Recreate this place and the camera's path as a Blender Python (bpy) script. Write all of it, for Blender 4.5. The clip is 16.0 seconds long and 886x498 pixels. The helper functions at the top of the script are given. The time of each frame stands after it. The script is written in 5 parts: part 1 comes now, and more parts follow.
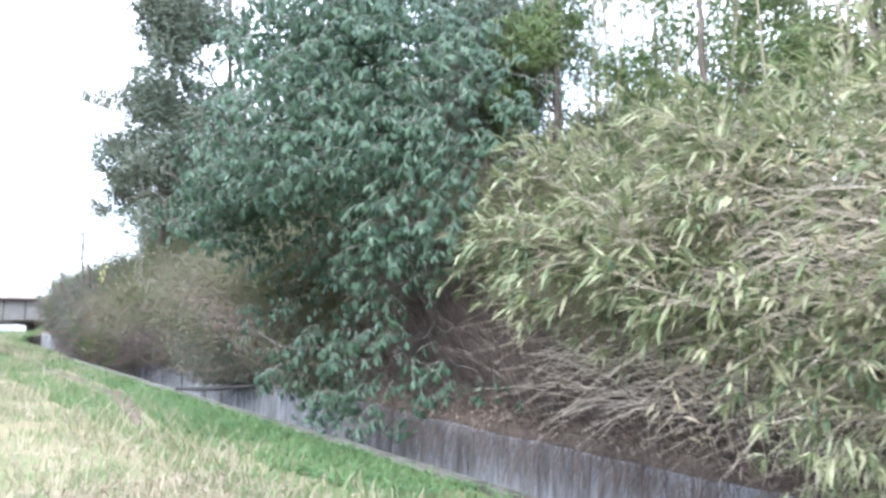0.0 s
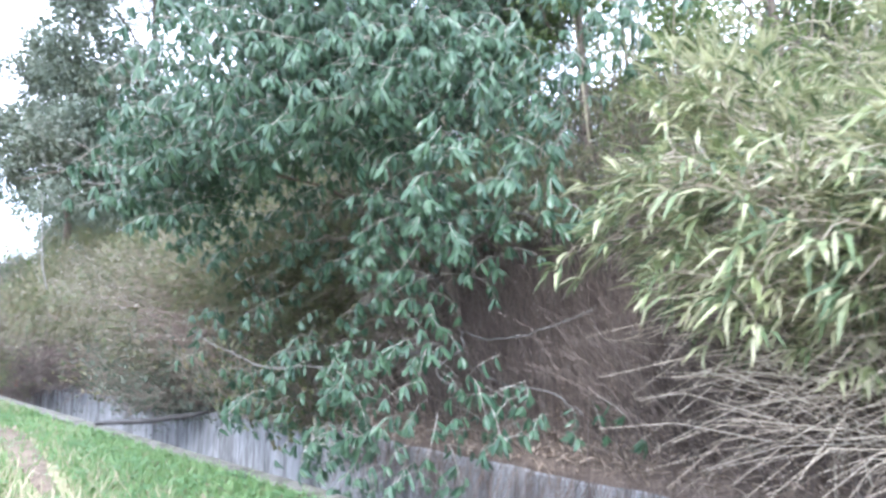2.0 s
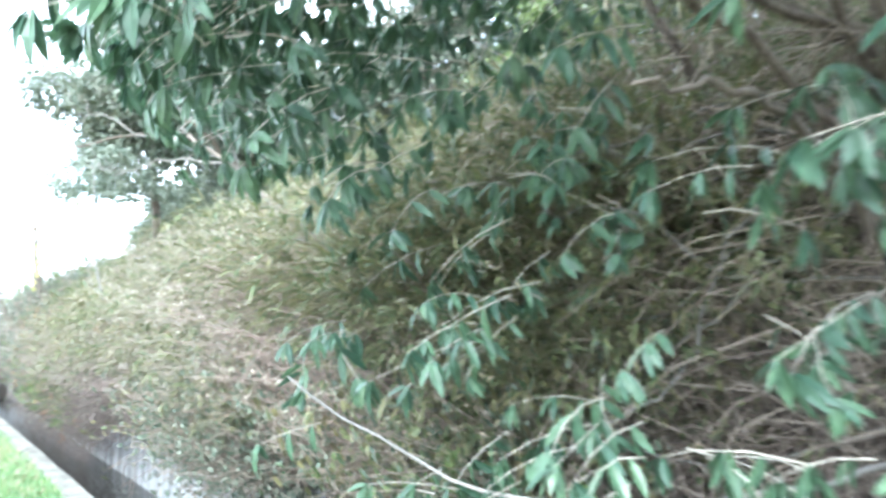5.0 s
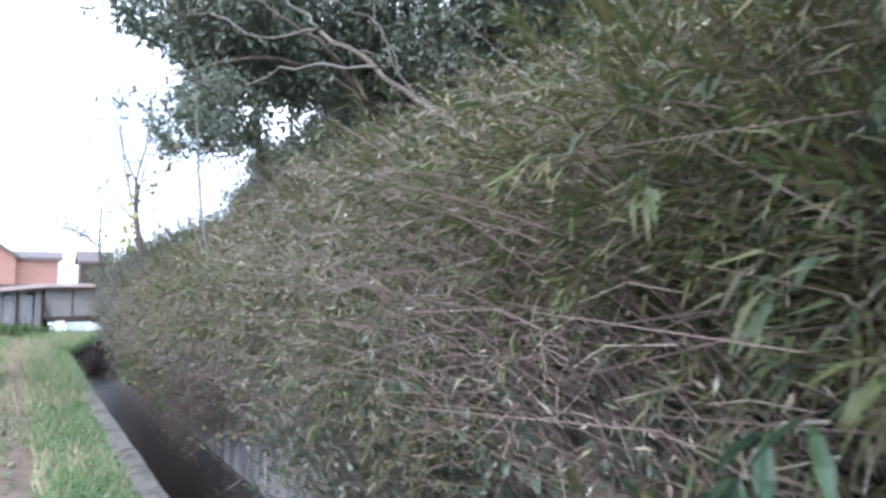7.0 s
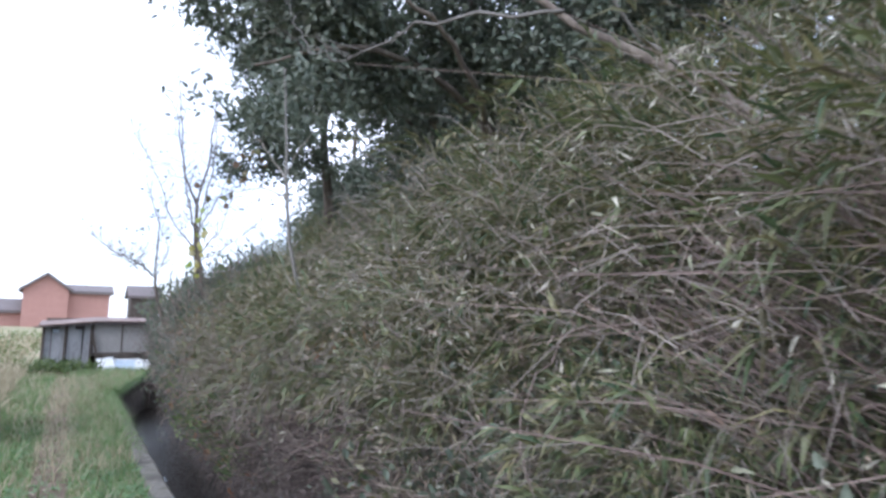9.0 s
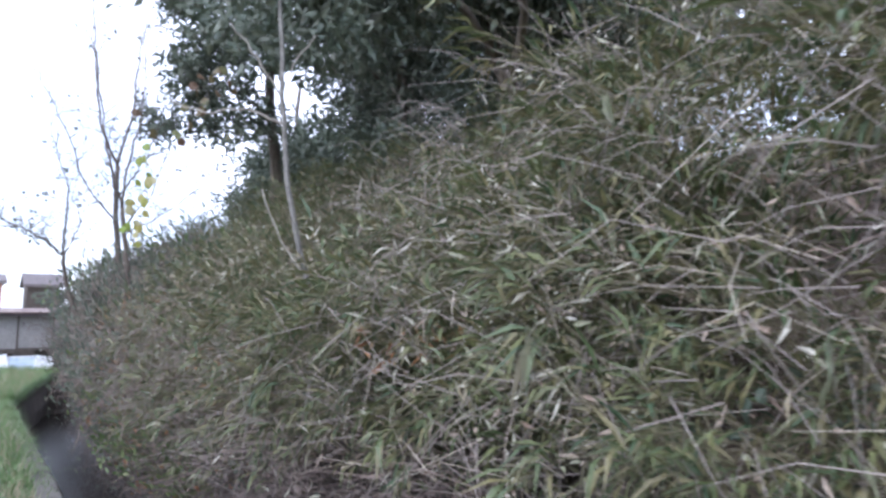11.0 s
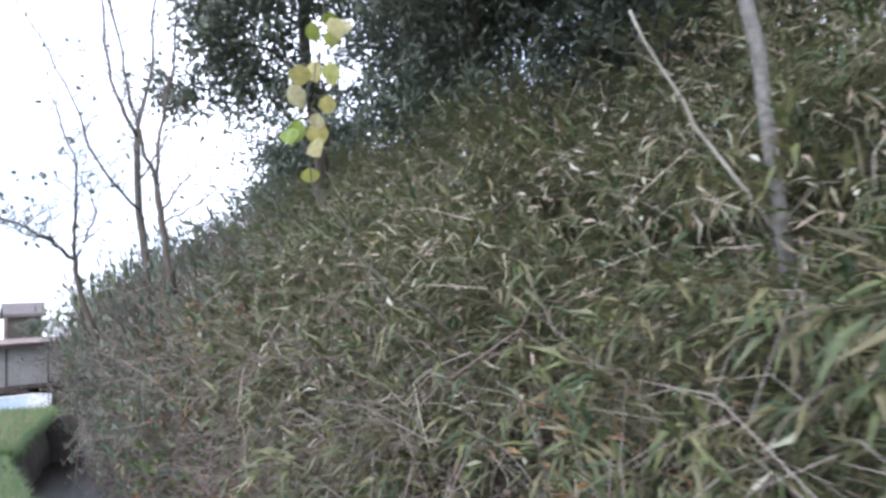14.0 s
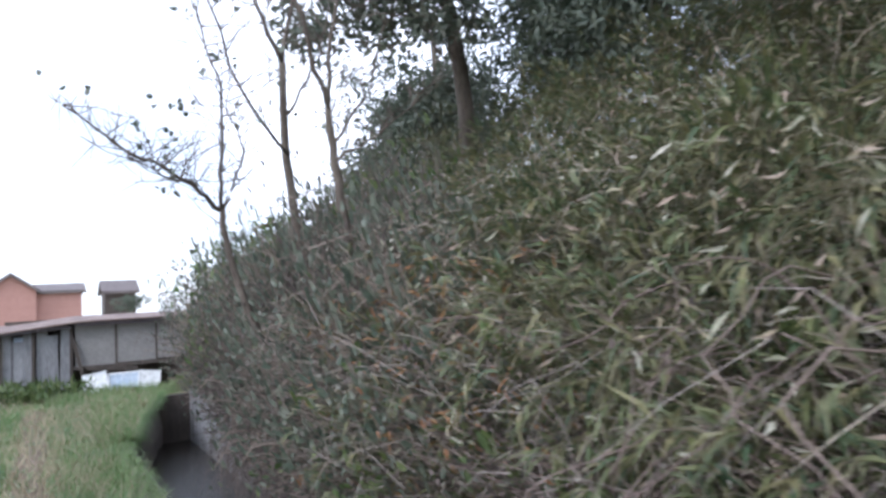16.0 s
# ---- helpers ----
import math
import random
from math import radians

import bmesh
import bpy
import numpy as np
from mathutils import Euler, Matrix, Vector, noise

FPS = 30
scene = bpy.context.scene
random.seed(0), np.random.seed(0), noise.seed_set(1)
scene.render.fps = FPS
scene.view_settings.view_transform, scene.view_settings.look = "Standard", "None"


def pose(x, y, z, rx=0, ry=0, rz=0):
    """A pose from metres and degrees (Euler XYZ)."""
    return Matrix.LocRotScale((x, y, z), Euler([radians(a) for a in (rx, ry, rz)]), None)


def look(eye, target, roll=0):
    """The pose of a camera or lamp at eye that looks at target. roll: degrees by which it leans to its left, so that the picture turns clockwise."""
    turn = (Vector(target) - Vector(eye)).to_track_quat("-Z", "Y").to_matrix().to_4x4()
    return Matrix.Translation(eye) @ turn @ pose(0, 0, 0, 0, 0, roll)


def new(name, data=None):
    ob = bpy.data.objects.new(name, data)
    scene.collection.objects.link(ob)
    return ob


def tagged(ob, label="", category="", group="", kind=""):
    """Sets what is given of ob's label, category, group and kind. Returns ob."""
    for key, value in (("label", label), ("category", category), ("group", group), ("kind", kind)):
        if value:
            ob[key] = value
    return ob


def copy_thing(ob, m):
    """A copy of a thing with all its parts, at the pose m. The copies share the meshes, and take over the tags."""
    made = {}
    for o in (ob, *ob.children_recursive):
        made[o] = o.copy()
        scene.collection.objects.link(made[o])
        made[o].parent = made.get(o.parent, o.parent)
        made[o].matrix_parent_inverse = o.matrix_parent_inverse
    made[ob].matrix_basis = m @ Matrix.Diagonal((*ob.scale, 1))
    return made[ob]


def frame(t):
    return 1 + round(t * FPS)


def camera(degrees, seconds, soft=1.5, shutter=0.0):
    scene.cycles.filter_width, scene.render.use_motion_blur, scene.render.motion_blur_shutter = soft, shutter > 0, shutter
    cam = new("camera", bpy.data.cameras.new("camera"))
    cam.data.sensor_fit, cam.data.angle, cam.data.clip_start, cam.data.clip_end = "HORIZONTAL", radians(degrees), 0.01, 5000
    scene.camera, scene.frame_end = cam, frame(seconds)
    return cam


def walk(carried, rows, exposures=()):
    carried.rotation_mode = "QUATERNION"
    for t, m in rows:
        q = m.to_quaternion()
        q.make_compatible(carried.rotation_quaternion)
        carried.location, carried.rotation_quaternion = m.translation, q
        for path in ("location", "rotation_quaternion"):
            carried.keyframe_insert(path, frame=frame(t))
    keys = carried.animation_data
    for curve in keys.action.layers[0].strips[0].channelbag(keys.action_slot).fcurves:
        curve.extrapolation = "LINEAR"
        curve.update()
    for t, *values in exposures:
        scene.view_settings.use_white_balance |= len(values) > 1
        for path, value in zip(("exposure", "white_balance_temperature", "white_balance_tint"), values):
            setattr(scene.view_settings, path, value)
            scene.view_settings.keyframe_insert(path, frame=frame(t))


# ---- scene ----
cam = camera(69.6, 16.0, soft=2.9, shutter=0.3)
walk(cam, [
    (0.0, pose(-4.192, 0.519, 1.512, 95.27, -1.65, -43.07)),
    (0.5, pose(-4.077, 1.081, 1.490, 95.95, -0.69, -43.60)),
    (1.0, pose(-3.835, 1.652, 1.474, 96.58, -0.38, -45.88)),
    (1.5, pose(-3.730, 2.298, 1.452, 95.74, -0.51, -47.01)),
    (2.0, pose(-3.486, 2.911, 1.477, 95.52, -0.59, -50.02)),
    (2.5, pose(-3.260, 3.505, 1.479, 94.89, -0.77, -49.76)),
    (3.0, pose(-2.928, 4.023, 1.489, 98.63, -0.94, -50.55)),
    (3.5, pose(-2.577, 4.704, 1.465, 96.87, 0.08, -49.22)),
    (4.0, pose(-2.065, 5.228, 1.480, 95.51, 0.81, -47.78)),
    (4.5, pose(-1.780, 5.884, 1.494, 95.68, 0.39, -45.51)),
    (5.0, pose(-1.420, 6.564, 1.523, 95.81, 0.23, -41.10)),
    (5.2, pose(-1.298, 6.833, 1.515, 94.34, -0.88, -36.96)),
    (7.5, pose(-0.913, 9.361, 1.494, 93.55, -0.48, -32.56)),
    (8.0, pose(-0.888, 9.792, 1.503, 93.71, -0.28, -28.46)),
    (8.2, pose(-0.911, 9.957, 1.491, 92.82, -0.14, -25.95)),
    (8.5, pose(-0.922, 10.201, 1.505, 93.61, -2.09, -29.71)),
    (9.0, pose(-0.862, 10.613, 1.495, 96.72, -1.13, -30.09)),
    (11.5, pose(-0.752, 12.811, 1.487, 95.47, -0.45, -37.89)),
    (12.0, pose(-0.728, 13.221, 1.487, 94.93, -0.21, -34.50)),
    (12.5, pose(-0.724, 13.624, 1.478, 94.32, 0.43, -37.40)),
    (13.0, pose(-0.731, 14.036, 1.497, 95.59, 1.44, -36.97)),
    (13.5, pose(-0.758, 14.474, 1.499, 95.41, 2.62, -37.58)),
    (14.0, pose(-0.726, 14.897, 1.482, 95.79, 3.44, -38.28)),
    (14.5, pose(-0.717, 15.344, 1.485, 95.18, 3.12, -39.23)),
    (15.0, pose(-0.751, 15.760, 1.477, 96.62, 3.21, -36.99)),
    (15.5, pose(-0.745, 16.173, 1.494, 94.40, 2.34, -34.70)),
    (16.0, pose(-0.828, 16.631, 1.476, 94.26, 3.22, -32.08)),
], exposures=[(0.0, 1.92, 5700, 10), (1.0, 1.92, 5650, 10), (2.0, 2.33, 5550, 12), (3.0, 2.75, 5500, 5), (4.0, 3.0, 5550, 4), (5.2, 3.08, 5600, 1), (7.5, 1.2, 5550, 15), (8.0, 1.45, 5550, 15), (8.5, 1.1, 5550, 15), (9.0, 0.9, 5580, 15), (11.5, 1.15, 5500, 18), (12.0, 1.45, 5500, 18), (12.5, 1.2, 5550, 17), (14.0, 1.08, 5700, 15), (15.5, 1.0, 5750, 14), (16.0, 0.75, 5750, 14)])

# ---- light: a bright overcast sky with a weak, wide sun ----
world = bpy.data.worlds.new("overcast_sky")
scene.world = world
world.use_nodes = True
wt = world.node_tree
wt.nodes.clear()
w_out = wt.nodes.new("ShaderNodeOutputWorld")
w_bg = wt.nodes.new("ShaderNodeBackground")
w_sky = wt.nodes.new("ShaderNodeTexSky")
w_sky.sky_type = "NISHITA"
w_sky.sun_disc = False
SUN_ELEV, SUN_AZ = 42.0, -115.0
w_sky.sun_elevation = radians(SUN_ELEV)
w_sky.sun_rotation = radians(SUN_AZ)
w_noise = wt.nodes.new("ShaderNodeTexNoise")
w_noise.inputs["Scale"].default_value = 2.2
w_noise.inputs["Detail"].default_value = 5.0
w_ramp = wt.nodes.new("ShaderNodeValToRGB")
w_ramp.color_ramp.elements[0].position = 0.40
w_ramp.color_ramp.elements[0].color = (0.45, 0.45, 0.45, 1)
w_ramp.color_ramp.elements[1].position = 0.56
w_ramp.color_ramp.elements[1].color = (1, 1, 1, 1)
w_mix = wt.nodes.new("ShaderNodeMixRGB")
w_mix.inputs[2].default_value = (12.0, 12.4, 13.2, 1)
w_bg.inputs["Strength"].default_value = 0.11
wt.links.new(w_noise.outputs["Fac"], w_ramp.inputs["Fac"])
wt.links.new(w_ramp.outputs["Color"], w_mix.inputs[0])
wt.links.new(w_sky.outputs["Color"], w_mix.inputs[1])
wt.links.new(w_mix.outputs["Color"], w_bg.inputs["Color"])
wt.links.new(w_bg.outputs["Background"], w_out.inputs["Surface"])
sun_data = bpy.data.lights.new("sun", "SUN")
sun_data.energy = 1.2
sun_data.angle = radians(14)
sun_data.color = (1.0, 0.95, 0.87)
sun = new("sun", sun_data)
_az, _el = radians(SUN_AZ), radians(SUN_ELEV)
sun.matrix_world = look((math.sin(_az) * math.cos(_el) * 30, math.cos(_az) * math.cos(_el) * 30, math.sin(_el) * 30), (0, 0, 0))


# ---- materials ----
def material(name, colours, scale=6.0, rough=0.8, metal=0.0, bump=0.3, fine=60.0, vary="noise", spec=0.5, translucent=0.0, stretch=(1, 1, 1), wet=None):
    """A surface whose colour runs through `colours` by noise, by leaf or by object, with fine grain and relief."""
    m = bpy.data.materials.new(name)
    m.use_nodes = True
    nt = m.node_tree
    n, l = nt.nodes, nt.links
    p = n["Principled BSDF"]
    p.inputs["Roughness"].default_value = rough
    p.inputs["Metallic"].default_value = metal
    p.inputs["Specular IOR Level"].default_value = spec
    tc = n.new("ShaderNodeTexCoord")
    mp = n.new("ShaderNodeMapping")
    mp.inputs["Scale"].default_value = stretch
    l.new(tc.outputs["Object"], mp.inputs["Vector"])
    big = n.new("ShaderNodeTexNoise")
    big.inputs["Scale"].default_value = scale
    big.inputs["Detail"].default_value = 6
    big.inputs["Roughness"].default_value = 0.65
    l.new(mp.outputs["Vector"], big.inputs["Vector"])
    small = n.new("ShaderNodeTexNoise")
    small.inputs["Scale"].default_value = fine
    small.inputs["Detail"].default_value = 4
    l.new(mp.outputs["Vector"], small.inputs["Vector"])
    ramp = n.new("ShaderNodeValToRGB")
    els = ramp.color_ramp.elements
    lo, hi = (0.3, 0.7) if vary == "noise" else (0.0, 1.0)
    while len(els) < len(colours):
        els.new(0.5)
    for i, c in enumerate(colours):
        els[i].position = lo + (hi - lo) * i / max(1, len(colours) - 1)
        els[i].color = (*c, 1)
    if vary == "noise":
        l.new(big.outputs["Fac"], ramp.inputs["Fac"])
    else:
        geo = n.new("ShaderNodeNewGeometry")
        info = n.new("ShaderNodeObjectInfo")
        add = n.new("ShaderNodeMath")
        add.operation = "MULTIPLY_ADD"
        add.inputs[1].default_value = 0.38
        l.new(info.outputs["Random"], add.inputs[0])
        sc = n.new("ShaderNodeMath")
        sc.operation = "MULTIPLY"
        sc.inputs[1].default_value = 0.62
        l.new(geo.outputs["Random Per Island"], sc.inputs[0])
        l.new(sc.outputs[0], add.inputs[2])
        l.new(add.outputs[0], ramp.inputs["Fac"])
    grain = n.new("ShaderNodeMapRange")
    grain.inputs["From Min"].default_value = 0.25
    grain.inputs["From Max"].default_value = 0.75
    grain.inputs["To Min"].default_value = 0.72
    grain.inputs["To Max"].default_value = 1.25
    l.new(small.outputs["Fac"], grain.inputs["Value"])
    mul = n.new("ShaderNodeMixRGB")
    mul.blend_type = "MULTIPLY"
    mul.inputs[0].default_value = 1.0
    l.new(ramp.outputs["Color"], mul.inputs[1])
    l.new(grain.outputs["Result"], mul.inputs[2])
    l.new(mul.outputs["Color"], p.inputs["Base Color"])
    if bump:
        b = n.new("ShaderNodeBump")
        b.inputs["Strength"].default_value = bump
        b.inputs["Distance"].default_value = 0.02
        l.new(small.outputs["Fac"], b.inputs["Height"])
        l.new(b.outputs["Normal"], p.inputs["Normal"])
    if wet:
        rr = n.new("ShaderNodeMapRange")
        rr.inputs["From Min"].default_value = 0.35
        rr.inputs["From Max"].default_value = 0.65
        rr.inputs["To Min"].default_value = wet
        rr.inputs["To Max"].default_value = rough
        l.new(big.outputs["Fac"], rr.inputs["Value"])
        l.new(rr.outputs["Result"], p.inputs["Roughness"])
    if translucent:
        t = n.new("ShaderNodeBsdfTranslucent")
        l.new(mul.outputs["Color"], t.inputs["Color"])
        mx = n.new("ShaderNodeMixShader")
        mx.inputs[0].default_value = translucent
        l.new(p.outputs[0], mx.inputs[1])
        l.new(t.outputs[0], mx.inputs[2])
        l.new(mx.outputs[0], n["Material Output"].inputs["Surface"])
    return m


# Last, palest colour of both bamboo palettes paints glints among the straw leaves.
M_BAMBOO = material("bamboo_leaf", [(0.040, 0.072, 0.038), (0.10, 0.142, 0.066), (0.21, 0.235, 0.11), (0.46, 0.44, 0.29), (0.11, 0.155, 0.07), (0.33, 0.34, 0.18), (0.60, 0.565, 0.43)],
                    fine=40, rough=0.45, bump=0, vary="leaf", translucent=0.3)
M_SASA = material("sasa_leaf", [(0.036, 0.066, 0.032), (0.080, 0.112, 0.044), (0.16, 0.172, 0.070), (0.054, 0.094, 0.048), (0.22, 0.20, 0.095), (0.095, 0.080, 0.045), (0.10, 0.134, 0.052), (0.50, 0.46, 0.32)],
                  fine=40, rough=0.5, bump=0, vary="leaf", translucent=0.25)
M_CULM = material("bamboo_culm", [(0.13, 0.12, 0.07), (0.22, 0.19, 0.13), (0.12, 0.13, 0.06)], scale=9, rough=0.55, bump=0.1)
M_DRY = material("dry_stem", [(0.145, 0.11, 0.09), (0.23, 0.182, 0.149), (0.33, 0.275, 0.225), (0.185, 0.14, 0.12)], vary="leaf", rough=0.85, bump=0)
M_PALESTEM = material("pale_dry_stem", [(0.26, 0.21, 0.17), (0.42, 0.36, 0.29), (0.52, 0.46, 0.39)], vary="leaf", rough=0.8, bump=0)
M_PINKSTEM = material("pinkish_stem", [(0.075, 0.052, 0.045), (0.13, 0.092, 0.080), (0.23, 0.175, 0.15), (0.08, 0.058, 0.05)], vary="leaf", rough=0.8, bump=0)
M_RUSTLEAF = material("rusty_leaf", [(0.20, 0.09, 0.05), (0.33, 0.16, 0.07), (0.14, 0.12, 0.05), (0.26, 0.12, 0.08)], vary="leaf", rough=0.6, bump=0, translucent=0.3)
M_DUSKYLEAF = material("dusky_leaf", [(0.07, 0.09, 0.035), (0.12, 0.14, 0.045), (0.15, 0.09, 0.06), (0.09, 0.105, 0.05)], vary="leaf", rough=0.6, bump=0, translucent=0.3)
M_BRAMBLE = material("bramble", [(0.06, 0.047, 0.042), (0.095, 0.076, 0.069), (0.15, 0.12, 0.106), (0.075, 0.07, 0.052)], vary="leaf", rough=0.85, bump=0)
M_SAPBARK = material("sapling_bark", [(0.10, 0.094, 0.085), (0.19, 0.18, 0.165), (0.24, 0.23, 0.21)], scale=14, rough=0.85, bump=0.3)
M_GREYBARK = material("grey_bark", [(0.13, 0.12, 0.11), (0.21, 0.195, 0.18)], scale=9, rough=0.9, bump=0.3)
M_DRYDARK = material("dark_dry_stem", [(0.05, 0.036, 0.03), (0.10, 0.075, 0.063), (0.205, 0.16, 0.136), (0.072, 0.054, 0.045)], vary="leaf", rough=0.9, bump=0)
M_LITTER = material("dead_leaf", [(0.15, 0.11, 0.08), (0.25, 0.19, 0.145), (0.37, 0.30, 0.24), (0.20, 0.135, 0.10)], vary="leaf", rough=0.85, bump=0)
M_BROAD = material("evergreen_leaf", [(0.034, 0.070, 0.044), (0.048, 0.094, 0.057), (0.074, 0.128, 0.070), (0.044, 0.088, 0.060), (0.12, 0.165, 0.080)],
                   fine=30, rough=0.34, bump=0, vary="leaf", spec=0.4, translucent=0.26)
M_DARKLEAF = material("dark_tree_leaf", [(0.062, 0.086, 0.064), (0.094, 0.120, 0.088), (0.128, 0.148, 0.106), (0.150, 0.146, 0.116)], rough=0.5, bump=0, vary="leaf", translucent=0.15)
M_LIGHTLEAF = material("light_tree_leaf", [(0.05, 0.09, 0.03), (0.10, 0.15, 0.05), (0.16, 0.20, 0.07), (0.07, 0.11, 0.05)], rough=0.5, bump=0, vary="leaf", translucent=0.3)
M_VINE = material("vine_leaf", [(0.24, 0.32, 0.04), (0.36, 0.40, 0.06), (0.20, 0.28, 0.05), (0.40, 0.36, 0.10), (0.56, 0.52, 0.36), (0.44, 0.30, 0.18)], rough=0.5, bump=0, vary="leaf", translucent=0.4)
M_BARK = material("bark", [(0.07, 0.055, 0.045), (0.13, 0.105, 0.085), (0.19, 0.16, 0.13)], scale=8, fine=50, rough=0.9, bump=0.6, stretch=(1, 1, 0.25))
M_PALEBARK = material("pale_bark", [(0.22, 0.20, 0.17), (0.34, 0.31, 0.27), (0.42, 0.39, 0.34)], scale=10, fine=60, rough=0.85, bump=0.4, stretch=(1, 1, 0.4))
M_BANK = material("bank_earth", [(0.08, 0.06, 0.048), (0.135, 0.102, 0.08), (0.21, 0.16, 0.128)], scale=3, fine=35, rough=0.95, bump=1.0)
M_GROUND = material("grassy_earth", [(0.13, 0.15, 0.07), (0.20, 0.20, 0.10), (0.30, 0.25, 0.16), (0.15, 0.18, 0.08)], scale=1.4, fine=45, rough=0.95, bump=1.0)
M_DIRT = material("bare_dirt", [(0.09, 0.064, 0.045), (0.145, 0.106, 0.077), (0.215, 0.165, 0.122)], scale=4, fine=50, rough=0.95, bump=0.8)
M_GRASS = material("grass_blade", [(0.098, 0.17, 0.06), (0.145, 0.245, 0.088), (0.20, 0.295, 0.12), (0.135, 0.205, 0.08), (0.30, 0.28, 0.18)], rough=0.6, bump=0, vary="leaf", translucent=0.35)
M_STRAW = material("straw_blade", [(0.20, 0.155, 0.10), (0.33, 0.275, 0.18), (0.44, 0.385, 0.27), (0.22, 0.215, 0.12)], rough=0.7, bump=0, vary="leaf", translucent=0.3)
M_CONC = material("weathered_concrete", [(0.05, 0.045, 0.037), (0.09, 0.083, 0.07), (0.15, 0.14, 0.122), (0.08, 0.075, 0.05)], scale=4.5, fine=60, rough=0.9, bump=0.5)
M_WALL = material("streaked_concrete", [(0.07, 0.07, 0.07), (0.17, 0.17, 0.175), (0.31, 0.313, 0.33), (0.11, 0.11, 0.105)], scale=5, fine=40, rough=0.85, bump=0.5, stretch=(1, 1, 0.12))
M_MUD = material("ditch_mud", [(0.025, 0.021, 0.017), (0.05, 0.043, 0.035)], scale=5, fine=30, rough=0.7, bump=0.8)
M_WATER = material("ditch_water", [(0.012, 0.012, 0.010), (0.025, 0.022, 0.018)], scale=3, fine=16, rough=0.05, bump=1.0)
M_RUST = material("rusty_roof", [(0.09, 0.06, 0.05), (0.16, 0.11, 0.095), (0.30, 0.24, 0.205)], scale=2, fine=40, rough=0.8, bump=0.3)
M_PANEL = material("grey_board", [(0.20, 0.19, 0.185), (0.27, 0.26, 0.25)], scale=2, fine=40, rough=0.8, bump=0.2)
M_SHEET = material("corrugated_sheet", [(0.10, 0.10, 0.125), (0.16, 0.16, 0.19), (0.21, 0.20, 0.22)], scale=2.0, fine=30, rough=0.55, metal=0.3, bump=0.2)
M_DARKSHEET = material("dark_sheet", [(0.035, 0.03, 0.035), (0.07, 0.055, 0.055)], scale=3, fine=30, rough=0.7, bump=0.2)
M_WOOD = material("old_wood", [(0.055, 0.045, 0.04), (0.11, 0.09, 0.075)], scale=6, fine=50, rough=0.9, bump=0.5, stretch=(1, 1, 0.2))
M_GREYWOOD = material("silvered_wood", [(0.19, 0.19, 0.20), (0.30, 0.30, 0.31)], scale=6, fine=50, rough=0.9, bump=0.5, stretch=(1, 1, 0.15))
M_WHITE = material("white_plastic", [(0.68, 0.70, 0.72), (0.80, 0.80, 0.80)], scale=3, fine=20, rough=0.5, bump=0.1)
# Pale leaf colours, bright enough to stand in for leaf highlights too.
M_FLECK = material("pale_fleck_leaf", [(0.42, 0.40, 0.30), (0.58, 0.55, 0.45), (0.30, 0.31, 0.20), (0.66, 0.62, 0.54)], vary="leaf", rough=0.55, bump=0, translucent=0.25)
M_TAUPE = material("taupe_twig", [(0.10, 0.08, 0.07), (0.17, 0.142, 0.125), (0.28, 0.24, 0.215), (0.13, 0.11, 0.095)], vary="leaf", rough=0.85, bump=0)
M_CLOVER = material("clover_leaf", [(0.09, 0.17, 0.07), (0.13, 0.235, 0.10), (0.19, 0.30, 0.15), (0.11, 0.195, 0.095)], rough=0.5, bump=0, vary="leaf", translucent=0.35)
M_BRICK = material("salmon_cladding", [(0.33, 0.18, 0.15), (0.38, 0.215, 0.18)], scale=1.5, fine=12, rough=0.85, bump=0.2)
M_TILE = material("roof_tile", [(0.09, 0.075, 0.075), (0.15, 0.125, 0.12)], scale=3, fine=14, rough=0.7, bump=0.4)
M_RENDER = material("pale_render", [(0.55, 0.54, 0.52), (0.64, 0.63, 0.61)], scale=2, fine=14, rough=0.9, bump=0.2)
M_PANE = material("window_pane", [(0.03, 0.035, 0.04), (0.05, 0.055, 0.06)], rough=0.1, bump=0)
M_WETWOOD = material("wet_dark_wood", [(0.028, 0.026, 0.028), (0.055, 0.05, 0.05), (0.085, 0.08, 0.08)], scale=5, fine=50, rough=0.75, bump=0.5)
M_BLUE = material("blue_plastic", [(0.30, 0.40, 0.52), (0.55, 0.60, 0.66)], scale=9, rough=0.45, bump=0.3)


